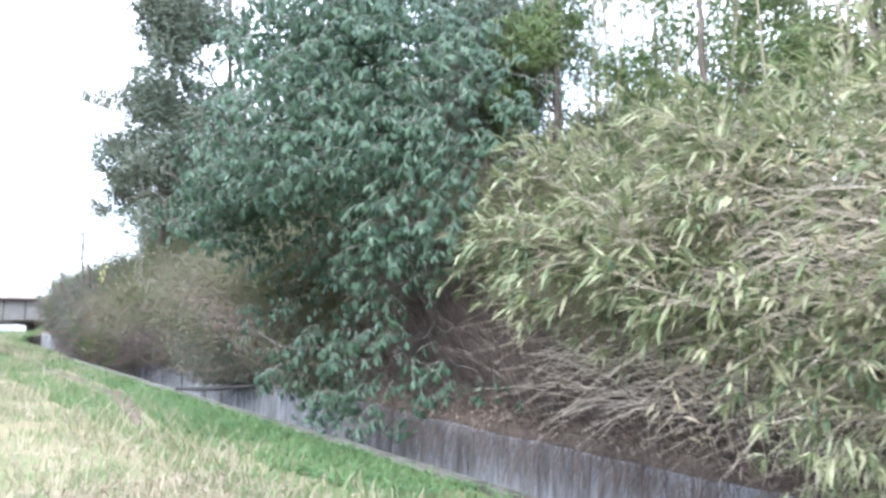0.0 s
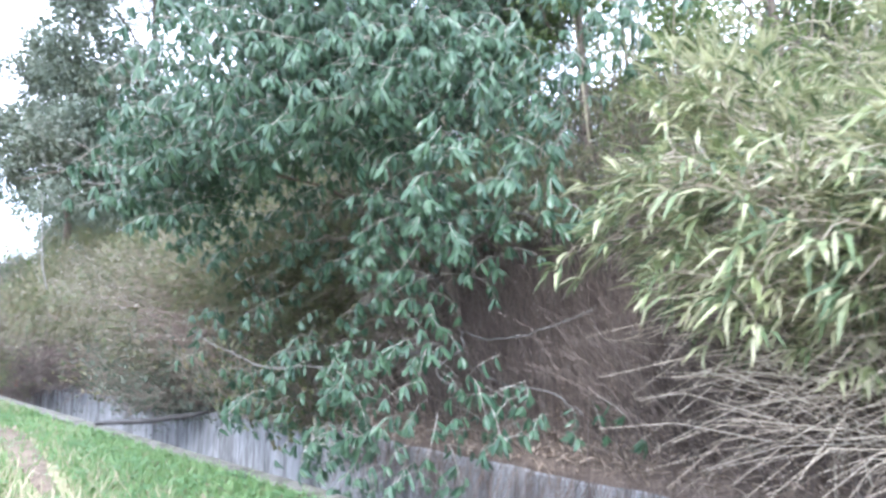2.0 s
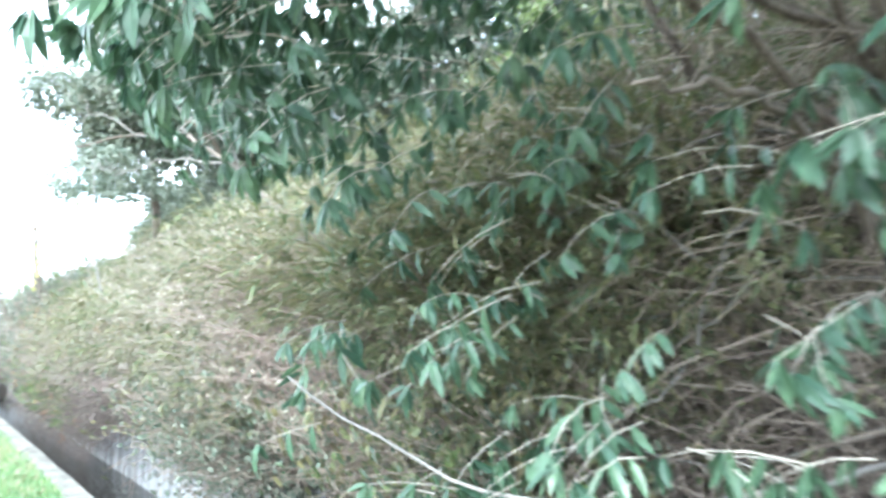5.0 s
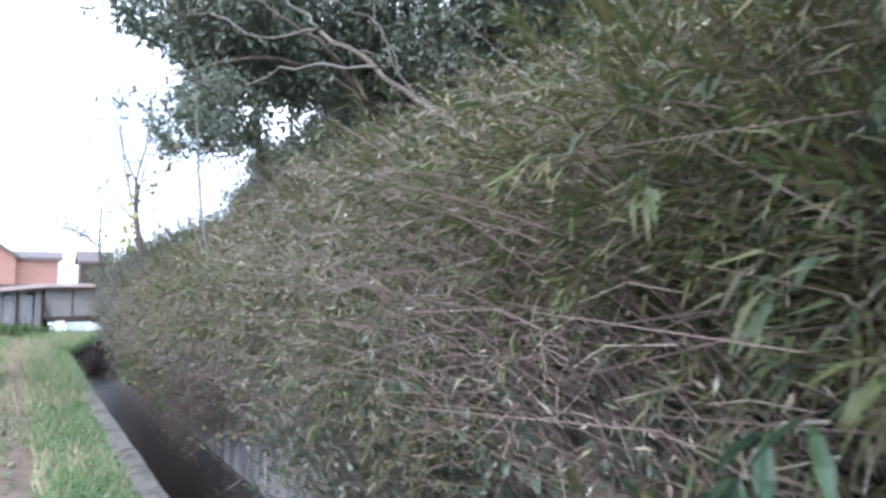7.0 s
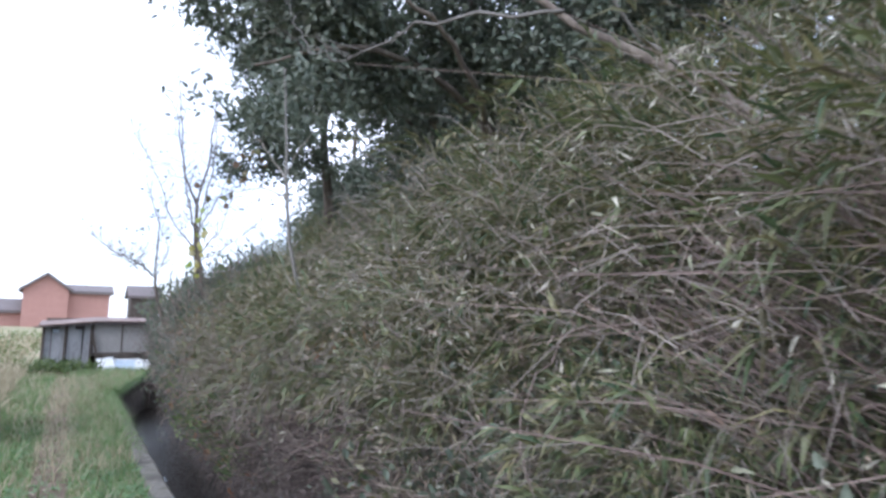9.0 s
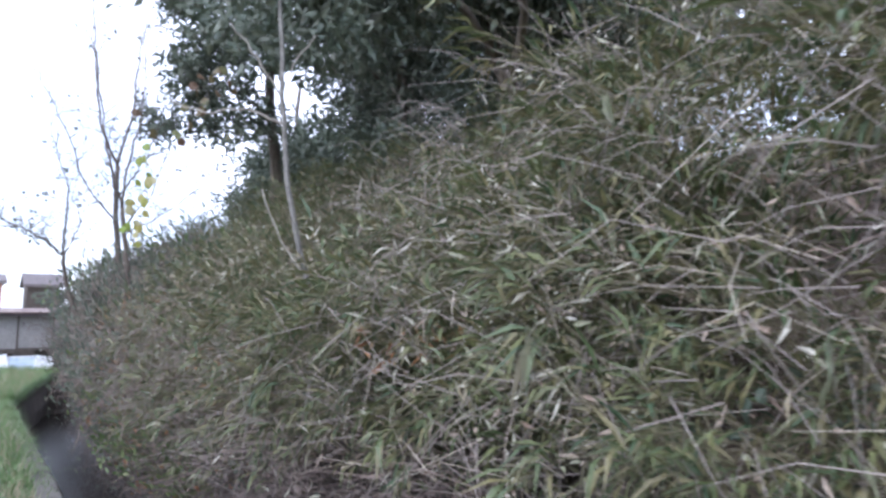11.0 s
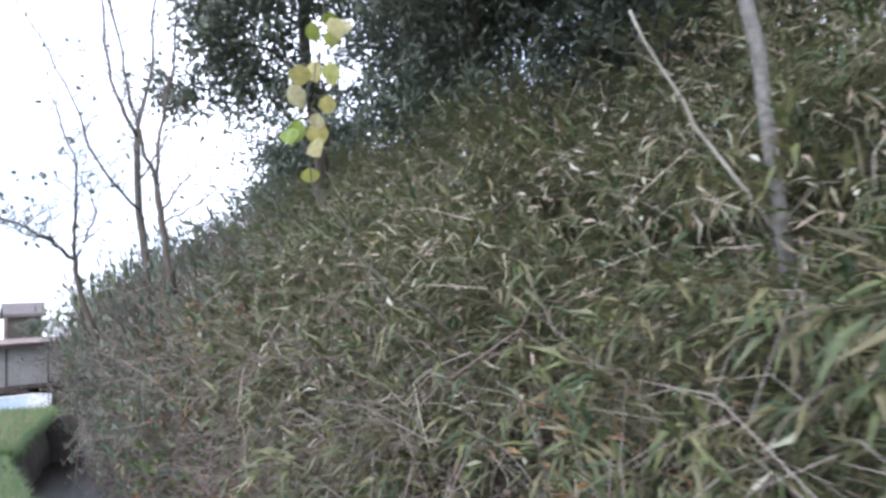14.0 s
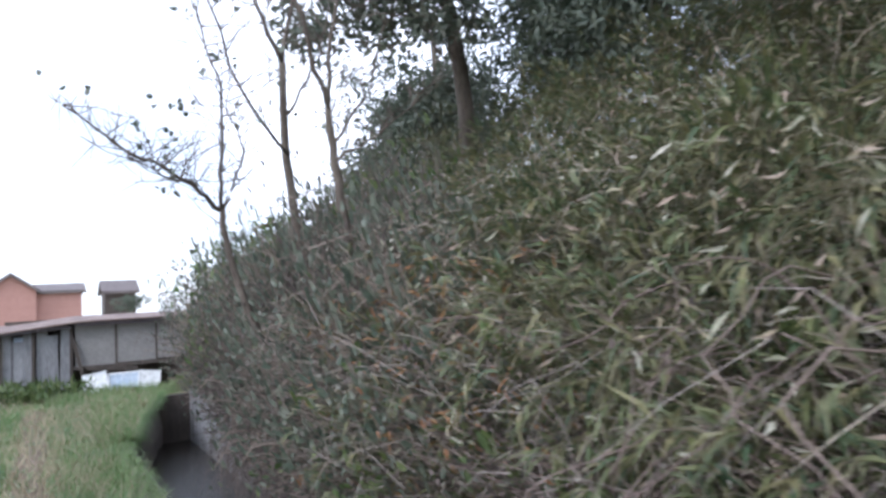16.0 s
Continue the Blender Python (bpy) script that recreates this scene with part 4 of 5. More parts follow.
for bx, by, cz in ((5.5, 9.6, 5.0), (6.8, 4.8, 5.8), (4.6, 7.0, 5.4), (8.5, 8.0, 5.6), (7.6, 1.8, 5.6), (6.0, 12.2, 5.0), (5.6, 2.6, 5.0), (9.5, 4.5, 6.4), (8.2, 13.6, 5.4), (5.0, 4.6, 5.0), (7.4, 6.6, 5.4)):
    z0 = land(bx, by)
    make_tree("wood_tree", (bx, by, z0), [(bx, by, z0 - 0.2), (bx - 0.2, by, cz - 0.5), (bx - 0.1, by + 0.2, cz + 2)], 0.09, 0.03,
              [([(bx - 0.1, by, cz - 0.6), (bx - 0.8, by + 0.2, cz), (bx - 1.2, by + 0.2, cz + 0.5)], 0.03)],
              clouds_for((bx - 0.2, by, cz + 0.3), (1.6, 1.9, 2.1), 15, 300, (0.45, 0.85)), "slender tree with green leaves on top of the bank", M_LIGHTLEAF, 0.14, 0.35)

# tall bamboo poles against the sky
pole_b = []
for k in range(4):
    b, f = Build(), Build()
    H = U(4.5, 6.2)
    line = [Vector((0.25 * (s / 9) ** 2 * k * 0.4, 0, H * s / 9)) for s in range(10)]
    joints, girth = [], []
    for i, p in enumerate(line):
        r = 0.022 - 0.0016 * i
        for dz, g in ((-0.02, 1.0), (0.0, 1.22), (0.02, 1.0)):
            joints.append(p + Vector((0, 0, dz)))
            girth.append(r * g)
    b.tube(joints, girth, 7)
    w = Build()
    for _ in range(36):
        s = U(0.35, 1.0) * 8.9
        p = line[int(s)].lerp(line[int(s) + 1], s % 1)
        d = Vector((U(-1, 1), U(-1, 1), U(-0.1, 0.6))).normalized()
        q = p + d * U(0.25, 0.6)
        w.tube([p, q], [0.004, 0.0015], 3)
        leaf_fan(f, q, d, 5, 0.15, 0.02)
    ob = thing("tall_bamboo", b, M_CULM, "tall upright bamboo pole on top of the bank", "bamboo", "tall bamboo")
    tagged(part("foliage", f, M_BAMBOO, ob), kind="stuff")
    tagged(part("branching", w, M_CULM, ob), kind="stuff")
    pole_b.append(ob)
for i in range(64):
    x, y = U(3.6, 7.5), U(1.5, 10.5)
    m = pose(x, y, land(x, y) - 0.1, U(-5, 5), U(-8, 4), U(0, 360))
    if i < 4:
        pole_b[i].matrix_basis = m
    else:
        copy_thing(pole_b[i % 4], m)


def bare_tree(base, main, forks, label, r0=0.045, mat=None, leaves=0, twigs=2):
    base = Vector(base)
    mat = mat or M_BARK
    ob = empty("bare_tree", base, label, "tree", "bare trees by the ditch")
    line = limb(ob, base, main, r0, r0 * 0.55, mat, "trunk", 8, 0.012)
    tips = list(line[-3:])
    for pts, r in forks:
        ln = limb(ob, base, pts, r, r * 0.3, mat, "limb", 5, 0.016)
        tips += ln[2:]
    b, f = Build(), Build()
    for p in tips:
        for _ in range(twigs):
            d = Vector((U(-1, 1), U(-1, 1), U(0.0, 1.2))).normalized()
            q = p + d * U(0.1, 0.45)
            b.tube([p - base, (p + q) / 2 + rand_dir() * 0.03 - base, q - base], [0.005, 0.0035, 0.0015], 3)
            for _k in range(2):
                e = q - d * U(0.0, 0.15) + (d * 0.7 + rand_dir()).normalized() * U(0.1, 0.3)
                b.tube([q - d * 0.1 - base, e - base], [0.003, 0.0012], 3)
            if rng.random() < leaves:
                for _k in range(rng.randint(1, 5)):
                    f.leaf(q - base + rand_dir() * 0.07, rand_dir() + Vector((0, 0, -0.5)), rand_dir(), U(0.035, 0.06), U(0.025, 0.04))
    part("fine_branching", b, mat, ob)
    if f.v:
        part("foliage", f, M_DARKLEAF, ob, "few withered dark leaves")
    return ob


bare_tree((1.45, 21.6, 0.1), [(1.45, 21.6, -0.0), (0.95, 21.35, 1.4), (0.78, 21.3, 2.4), (0.72, 21.2, 3.3)],
          [([(0.72, 21.2, 3.3), (0.5, 21.15, 3.8), (0.42, 21.1, 4.4), (0.3, 21.0, 5.3)], 0.02), ([(0.72, 21.2, 3.3), (0.85, 21.2, 3.9), (0.9, 21.3, 4.6), (1.0, 21.3, 5.4)], 0.02),
           ([(0.74, 21.2, 2.6), (0.35, 21.0, 3.0), (0.1, 20.9, 3.6), (-0.25, 20.8, 4.2)], 0.014), ([(0.74, 21.2, 2.9), (1.1, 21.4, 3.5), (1.3, 21.5, 4.2)], 0.012)],
          "slender bare tree with a forked grey trunk", 0.05, leaves=0.25)
bare_tree((1.5, 20.4, 0.15), [(1.5, 20.4, 0.0), (0.85, 20.2, 1.3), (0.66, 20.1, 2.2), (0.6, 20.05, 2.6)],
          [([(0.6, 20.05, 2.6), (0.45, 20.0, 3.0), (0.35, 20.0, 3.6), (0.2, 20.0, 4.4)], 0.018), ([(0.6, 20.05, 2.6), (0.62, 20.0, 3.1), (0.75, 20.0, 3.8), (0.7, 20.0, 4.6)], 0.016),
           ([(0.62, 20.05, 2.4), (0.9, 20.1, 2.8), (1.05, 20.1, 3.3)], 0.011), ([(0.64, 20.05, 2.3), (1.0, 20.1, 2.55), (1.5, 20.2, 3.0)], 0.010)],
          "thin dark leaning tree with bare forks", 0.04, leaves=0.3)
bare_tree((1.42, 21.0, 0.1), [(1.42, 21.0, 0.0), (0.6, 20.9, 0.9), (0.25, 20.8, 1.6), (0.15, 20.8, 2.1)],
          [([(0.15, 20.8, 2.1), (-0.1, 20.7, 2.28), (-0.4, 20.65, 2.42), (-0.72, 20.6, 2.62)], 0.016), ([(0.15, 20.8, 2.1), (0.14, 20.7, 2.5), (0.12, 20.7, 2.95), (-0.05, 20.6, 3.4)], 0.015),
           ([(0.0, 20.75, 2.25), (-0.2, 20.7, 2.3), (-0.4, 20.6, 2.36)], 0.010), ([(0.15, 20.8, 2.1), (0.3, 20.8, 2.5), (0.15, 20.8, 2.9)], 0.011)],
          "small bare tree leaning out over the ditch", 0.035, leaves=0.2)
# pale sapling in the thicket
base = Vector((1.55, 15.75, 0.2))
sap = empty("sapling", base, "slim sapling with a smooth pale trunk in the thicket", "tree")
limb(sap, base, [(1.55, 15.75, 0.05), (0.95, 15.6, 1.1), (0.62, 15.48, 1.85), (0.52, 15.48, 2.5), (0.50, 15.5, 3.0), (0.46, 15.5, 3.5)], 0.019, 0.009, M_SAPBARK, "trunk", 9, 0.006)
limb(sap, base, [(0.53, 15.48, 2.45), (0.35, 15.55, 2.52), (0.15, 15.6, 2.48), (-0.05, 15.7, 2.55)], 0.008, 0.003, M_PALEBARK, "limb", 5, 0.008)
limb(sap, base, [(0.51, 15.49, 2.6), (0.38, 15.5, 2.78), (0.25, 15.55, 2.95)], 0.007, 0.003, M_PALEBARK, "limb", 5, 0.008)
limb(sap, base, [(0.51, 15.49, 2.6), (0.58, 15.5, 2.8), (0.7, 15.5, 3.0)], 0.006, 0.003, M_PALEBARK, "limb", 5, 0.008)
limb(sap, base, [(0.75, 15.52, 1.6), (0.62, 15.6, 1.8), (0.5, 15.7, 2.15)], 0.006, 0.003, M_PALEBARK, "limb", 5, 0.008)
b = Build()
for c in ((0.3, 15.6, 3.15), (0.75, 15.7, 3.2), (0.5, 15.4, 3.5), (0.1, 15.9, 3.3)):
    leaf_mass(b, Vector(c) - base, (0.35, 0.35, 0.25), 150, 0.08, 0.45)
tagged(part("crown", b, M_DARKLEAF, sap), kind="stuff")
# grey dead limb that sticks out of the thicket
base = Vector((2.2, 11.2, 0.95))
dead = empty("dead_tree", base, "leaning dead tree with pale grey forked limbs", "tree")
limb(dead, base, [(2.2, 11.2, 0.8), (1.7, 12.0, 2.1), (1.3, 12.8, 2.9), (0.95, 13.5, 3.5)], 0.032, 0.016, M_BARK, "trunk", 8)
for pts in ([(0.95, 13.5, 3.5), (0.6, 13.9, 3.5), (0.3, 14.3, 3.75), (0.1, 14.6, 3.7)], [(1.2, 13.0, 3.1), (0.8, 13.6, 3.2), (0.5, 14.1, 3.1), (0.25, 14.3, 3.15)],
            [(0.95, 13.5, 3.5), (0.8, 13.8, 3.8), (0.55, 14.2, 4.2)], [(1.5, 12.4, 2.5), (1.1, 12.6, 3.0), (0.9, 12.6, 3.5)]):
    ln = limb(dead, base, pts, 0.011, 0.004, M_GREYBARK, "limb", 6)
    for k in range(5):
        p = ln[rng.randrange(4, len(ln))]
        d = Vector((U(-1, 0.1), U(-0.2, 1), U(-0.3, 0.7))).normalized() * U(0.3, 0.75)
        limb(dead, base, [p, p + d * 0.5 + rand_dir() * 0.05, p + d], 0.005, 0.0018, M_GREYBARK, "twig", 5, 0.02)


# ---- brambles and shrubs at the far end of the ditch ----
def make_shrub(label, mat, n, h, leaves, size, stem=None):
    st, fo = Build(), Build()
    for _ in range(n):
        d = Vector((U(-0.7, 0.7), U(-0.7, 0.7), U(0.5, 1))).normalized()
        L = h * U(0.5, 1.1)
        p0 = Vector((U(-0.25, 0.25), U(-0.25, 0.25), 0))
        mid = p0 + d * L * 0.6
        tip = p0 + d * L + Vector((d.x * 0.3, d.y * 0.3, -0.15 * L))
        st.tube([p0, mid, tip], [0.005, 0.0035, 0.0015], 3)
        for _k in range(6):
            t = U(0.3, 1)
            p = p0.lerp(mid, t) if rng.random() < 0.5 else mid.lerp(tip, t)
            q = p + rand_dir() * U(0.08, 0.3)
            st.tube([p, q], [0.0025, 0.001], 3)
            for _j in range(leaves):
                fo.leaf(q + rand_dir() * 0.05, rand_dir() + Vector((0, 0, -0.2)), rand_dir(), size * U(0.6, 1.3), size * 0.55 * U(0.7, 1.2))
    ob = thing("shrub", st, stem or M_DRY, label, "shrub", "shrubs on the bank")
    tagged(part("foliage", fo, mat, ob), kind="stuff")
    return ob


shrubs = [make_shrub("twiggy brown shrub with few small leaves on the bank", M_BRAMBLE, 120, 1.0, 1, 0.03, M_BRAMBLE), make_shrub("twiggy shrub with small dark green leaves on the bank", M_DARKLEAF, 80, 1.0, 3, 0.045),
          make_shrub("low leafy bush with green leaves on the bank", M_LIGHTLEAF, 60, 0.9, 4, 0.055), make_shrub("bramble with green and rusty leaves on the bank", M_SASA, 55, 0.9, 3, 0.06),
          make_shrub("small shrub with rusty orange leaves in the thicket", M_RUSTLEAF, 40, 0.8, 2, 0.05)]
spots = []


def shrub_at(kinds, n, y0, y1, z0, z1, table, deep):
    for _ in range(n):
        yt, zt = U(y0, y1), U(z0, z1)
        xt = face_x(zt, table) + deep * rng.random()
        xb = max(1.5, min(3.5, xt + U(0.3, 1.2)))
        yb = yt + U(-0.3, 0.3)
        spots.append((rng.choice(kinds), Vector((xb, yb, land(xb, yb) - 0.03)), Vector((xt, yt, zt))))


FACE_D = ((0.5, 1.0), (1.0, 0.65), (1.5, 0.32), (2.1, 0.25), (2.6, 0.6), (3.3, 1.8), (3.8, 3.0))
FACE_E = tuple((z, x + 0.35) for z, x in FACE_D)
shrub_at((0, 0, 1, 1), 55, 19.8, 22.8, 1.25, 2.6, FACE_D, 0.6)
shrub_at((0, 0, 1), 30, 22.5, 26.4, 1.0, 2.6, FACE_E, 0.8)
shrub_at((0, 1, 1), 22, 19.2, 20.7, 1.5, 2.3, FACE_D, 0.3)
shrub_at((0, 0, 0), 15, 20.3, 23.0, 0.45, 1.15, FACE_D, 0.3)
shrub_at((0, 1, 1), 14, 20.4, 22.6, 2.4, 2.95, FACE_D, 0.3)
shrub_at((0,), 14, 15.6, 18.8, 0.85, 1.3, FACE_C, 0.12)
FACE_H = ((-0.5, 0.95), (0.0, 0.75), (0.6, 0.5))
shrub_at((0, 0, 0, 1), 30, 19.0, 22.6, -0.5, 0.5, FACE_H, 0.3)
shrub_at((4,), 12, 18.4, 19.8, 1.1, 1.7, tuple((z, x - 0.07) for z, x in FACE_C), 0.06)
shrub_at((1, 1, 2), 26, 22.0, 26.0, 2.3, 3.3, FACE_E, 0.4)
shrub_at((4,), 4, 16.6, 18.4, 0.9, 1.2, FACE_C, 0.1)
shrub_at((2,), 9, 17.4, 19.4, 0.9, 1.25, FACE_C, 0.1)
shrub_at((1, 2, 2, 2), 20, 19.6, 26.0, 2.0, 3.8, FACE_D, 1.2)
shrub_at((0, 0, 3, 1), 18, 13.4, 19.8, 0.95, 1.4, FACE_C, 0.4)
shrub_at((3, 2), 14, 16.8, 20.0, 1.0, 1.7, FACE_C, 0.3)
shrub_at((1, 1, 1, 1), 24, 11.4, 12.7, 0.6, 1.4, LEAN_B, 0.12)
shrub_at((1, 1, 2), 16, 18.8, 20.2, 1.6, 2.4, LEAN_C, 0.15)
shrub_at((1, 2), 12, 18.6, 20.4, 0.4, 1.1, LEAN_C, 0.2)
shrub_at((0, 1, 3), 12, 8.4, 12.5, 1.2, 2.0, FACE_B, 0.6)
shrub_at((1, 3, 2), 8, 8.2, 11.0, 1.2, 3.0, FACE_B, 1.0)
seen_kind = set()
for k, base, tip in spots:
    d = tip - base
    size = max(0.6, min(2.6, d.length))
    m = Matrix.Translation(base) @ d.to_track_quat("Z", "X").to_matrix().to_4x4() @ pose(0, 0, 0, 0, 0, U(0, 360))
    if k in seen_kind:
        ob = copy_thing(shrubs[k], m)
    else:
        seen_kind.add(k)
        ob = shrubs[k]
        ob.matrix_basis = m
    wide = min(size * 0.55, 0.8)
    ob.scale = (wide, wide, size)

def canes(n, y0, y1, z0, z1, x0, x1):
    for _ in range(n):
        y, z, x = U(y0, y1), U(z0, z1), U(x0, x1)
        root = Vector((U(1.5, 1.8), y - U(-0.2, 0.6), 0.15))
        ob = empty("bramble_cane", root, "bare brown bramble cane arching out of the thicket", "cane", "bare canes")
        end = Vector((x, y, z))
        top = root.lerp(end, 0.6) + Vector((0, 0, U(0.3, 0.6)))
        limb(ob, root, [root, top, end, end + Vector((U(-0.25, -0.05), U(-0.4, 0.5), U(-0.45, 0.1)))], U(0.0025, 0.005), 0.0015, M_PINKSTEM, "cane", 5, 0.03)
        side = top.lerp(end, U(0.2, 0.8))
        limb(ob, root, [side, side + Vector((U(-0.25, 0.1), U(-0.3, 0.3), U(-0.2, 0.25))), side + Vector((U(-0.4, 0.1), U(-0.5, 0.5), U(-0.4, 0.3)))], 0.0025, 0.0012, M_PINKSTEM, "side_shoot", 4, 0.03)


canes(34, 16.0, 17.8, 0.8, 1.4, 0.15, 0.5)
canes(14, 16.8, 20.0, 0.9, 1.6, 0.25, 0.6)
canes(12, 9.0, 12.5, 0.9, 1.8, 0.3, 0.6)

# hanging vine with round yellowing leaves
base = Vector((1.5, 16.5, 0.15))
vine = empty("vine", base, "climbing vine with round yellow-green leaves", "vine")
vl = limb(vine, base, [(1.5, 16.5, 0.1), (0.7, 16.4, 1.2), (0.2, 16.35, 1.6), (0.02, 16.35, 1.88), (0.0, 16.3, 2.1), (0.06, 16.28, 2.4)], 0.0035, 0.0015, M_GREYBARK, "stem", 5, 0.02)
vl3 = limb(vine, base, [(0.06, 16.28, 2.4), (0.2, 16.4, 2.6), (0.4, 16.5, 2.8), (0.5, 16.6, 3.1)], 0.003, 0.0015, M_GREYBARK, "stem", 4, 0.03)
for i in range(28):
    p = rng.choice(vl3[4:]) + Vector((rng.gauss(0, 0.09), rng.gauss(0, 0.12), rng.gauss(0, 0.12)))
    b = Build()
    b.leaf(Vector((0, 0, 0)), Vector((U(-0.6, 0.6), U(-0.6, 0.6), -1)), rand_dir(), U(0.05, 0.08), U(0.045, 0.07), 0.15)
    ob = part("leaf", b, M_DUSKYLEAF, vine)
    ob.location = p - base
for i in range(22):
    p = rng.choice(vl[15:]) + rand_dir() * 0.06
    b = Build()
    b.leaf(Vector((0, 0, 0)), Vector((U(-0.6, 0.6), U(-0.6, 0.6), -1)), Vector((-0.7, -0.7, 0.2)) + rand_dir() * 0.5, U(0.042, 0.066), U(0.04, 0.062), 0.15)
    ob = part("leaf", b, M_VINE, vine)
    ob.location = p - base


# ---- grass ----
def grass(name, label, mat, count, place, h0, h1, w, lean):
    b = Build()
    for _ in range(count):
        x, y = place()
        z = ledge(x, y) - 0.005
        h = U(h0, h1)
        a = U(0, 6.283)
        dx, dy = math.cos(a), math.sin(a)
        ww = w * U(0.6, 1.3)
        l = lean * U(0.2, 1.2) * h
        a2 = a + U(0.9, 2.2)
        lx, ly = math.cos(a2) * l, math.sin(a2) * l
        k = len(b.v)
        b.v += [(x - dx * ww, y - dy * ww, z), (x + dx * ww, y + dy * ww, z), (x + lx * 0.4 + dx * ww * 0.7, y + ly * 0.4 + dy * ww * 0.7, z + h * 0.6), (x + lx * 0.4 - dx * ww * 0.7, y + ly * 0.4 - dy * ww * 0.7, z + h * 0.6), (x + lx, y + ly, z + h)]
        b.f += [(k, k + 1, k + 2, k + 3), (k + 3, k + 2, k + 4)]
    return thing(name, b, mat, label, "grass", kind="stuff")


def verge():
    while True:
        y = 1 + 29 * rng.random()
        x = U(-1.9, -0.17)
        if y > 8.5 and abs(x - path_x(y)) < 0.2 * (0.6 + rng.random()) and rng.random() < 0.88:
            continue
        if noise.noise(Vector((x * 1.3, y * 0.5, 7))) < -0.25 and rng.random() < 0.6:
            continue
        if y < 9 and x < -0.95 - 0.1 * y + 0.4 and rng.random() < 0.75:
            continue
        return x, y


def meadow():
    while True:
        x, y = U(-6.5, -0.9), U(0.5, 31)
        if y > 8.5 and abs(x - path_x(y)) < 0.2 * (0.6 + rng.random()):
            continue
        if noise.noise(Vector((x * 0.8, y * 0.6, 2))) > 0.1 and rng.random() < 0.6:
            continue
        return x, y


grass("grass_verge", "short bright green grass and clover along the kerb", M_GRASS, 46000, verge, 0.03, 0.12, 0.006, 0.9)
grass("grass_meadow", "dry straw-coloured grass beside the track", M_STRAW, 24000, meadow, 0.05, 0.22, 0.006, 1.1)
grass("grass_meadow", "withered grass blades among the green verge", M_STRAW, 3500, lambda: (U(-0.75, -0.2), U(13.0, 29.0)), 0.04, 0.14, 0.004, 1.2)
grass("grass_meadow", "short green grass beside the track", M_GRASS, 38000, meadow, 0.03, 0.10, 0.005, 0.9)
b = Build()
for _ in range(15000):
    x, y = verge()
    if x < -1.25 + 0.3 * noise.noise(Vector((x, y, 9))) and rng.random() < 0.8:
        continue
    z = land(x, y) + U(0.015, 0.05) + 0.06 * max(0.0, noise.noise(Vector((x * 2.2, y * 2.2, 1))))
    for k in range(3):
        a = k * 2.1 + U(0, 1)
        b.blade(Vector((x, y, z)), Vector((math.cos(a), math.sin(a), U(-0.1, 0.4))), Vector((0, 0, 1)), U(0.025, 0.05), U(0.02, 0.035), 0.1)
thing("clover", b, M_CLOVER, "patches of clover and broad weeds in the verge", "weeds", kind="stuff")
grass("tall_grass", "tall withered grass at the edge of the field", M_STRAW, 9000, lambda: (-1.75 - 5 * rng.random() ** 1.3, U(20.5, 30)), 0.15, 0.5, 0.004, 0.7)
grass("tall_grass", "tall green grass on the headwall of the ditch", M_GRASS, 4500, lambda: (U(-0.8, 2.6), U(29.1, 30.6)), 0.06, 0.22, 0.005, 0.6)
grass("tall_grass", "tufted green grass on the earth bank by the ditch", M_GRASS, 6500, lambda: (lambda y: (U(-0.3, near_edge(y) + 0.01), y))(U(KERB_END, DITCH_END)), 0.06, 0.20, 0.005, 0.9)
grass("tall_grass", "withered grass tufts on the earth bank by the ditch", M_STRAW, 2200, lambda: (lambda y: (U(-0.3, near_edge(y) + 0.01), y))(U(KERB_END, DITCH_END)), 0.06, 0.24, 0.004, 1.0)


grass("tall_grass", "long grass hanging over the end of the kerb", M_GRASS, 2200, lambda: (lambda y: (-0.2 - 0.5 * rng.random() ** 2 + 0.02, y))(U(18.5, 24.5)), 0.08, 0.20, 0.005, 0.9)
b = Build()
for _ in range(1500):
    y = 18.0 + 6.6 * rng.random() ** 0.5
    b.blade(Vector((U(-0.19, -0.04), y, 0.02)), Vector((U(-0.3, 0.7), U(-0.8, 0.5), U(0.2, 1.0))), Vector((0, 0, 1)), U(0.07, 0.17), 0.008, 0.6)
thing("tall_grass", b, M_GRASS, "grass growing over the top of the kerb", "grass", kind="stuff")
grass("tall_grass", "withered long grass along the end of the kerb", M_STRAW, 2600, lambda: (-0.2 - 0.9 * rng.random(), U(17.5, 28.5)), 0.08, 0.26, 0.004, 1.2)
b = Build()
for _ in range(1700):
    y = U(KERB_END, DITCH_END)
    p0 = Vector((near_edge(y) - 0.05 + U(-0.04, 0.04), y, 0.02))
    b.blade(p0, Vector((U(0.1, 0.6), U(-0.8, 0.3), U(0.1, 0.9))), Vector((0, 0, 1)), U(0.10, 0.26), 0.008, 0.7)
thing("tall_grass", b, M_GRASS, "long grass drooping over the edge of the ditch", "grass", kind="stuff")


def weeds(name, label, mat, count, x0, x1, y0, y1, h, size, flat):
    b = Build()
    for _ in range(count // 10):
        x, y = U(x0, x1), U(y0, y1)
        hh = h * (0.5 + 0.9 * abs(noise.noise(Vector((x * 0.25, y * 0.25, 3)))))
        for _k in range(10):
            q = Vector((x + rng.gauss(0, 0.25), y + rng.gauss(0, 0.25), land(x, y) + hh * rng.random() ** 1.4))
            b.blade(q, Vector((U(-0.5, 0.5), U(-0.5, 0.5), U(0.0, 1.0))), rand_dir(), size * U(0.6, 1.3), size * flat, 0.3)
    return thing(name, b, mat, label, "weeds", kind="stuff")


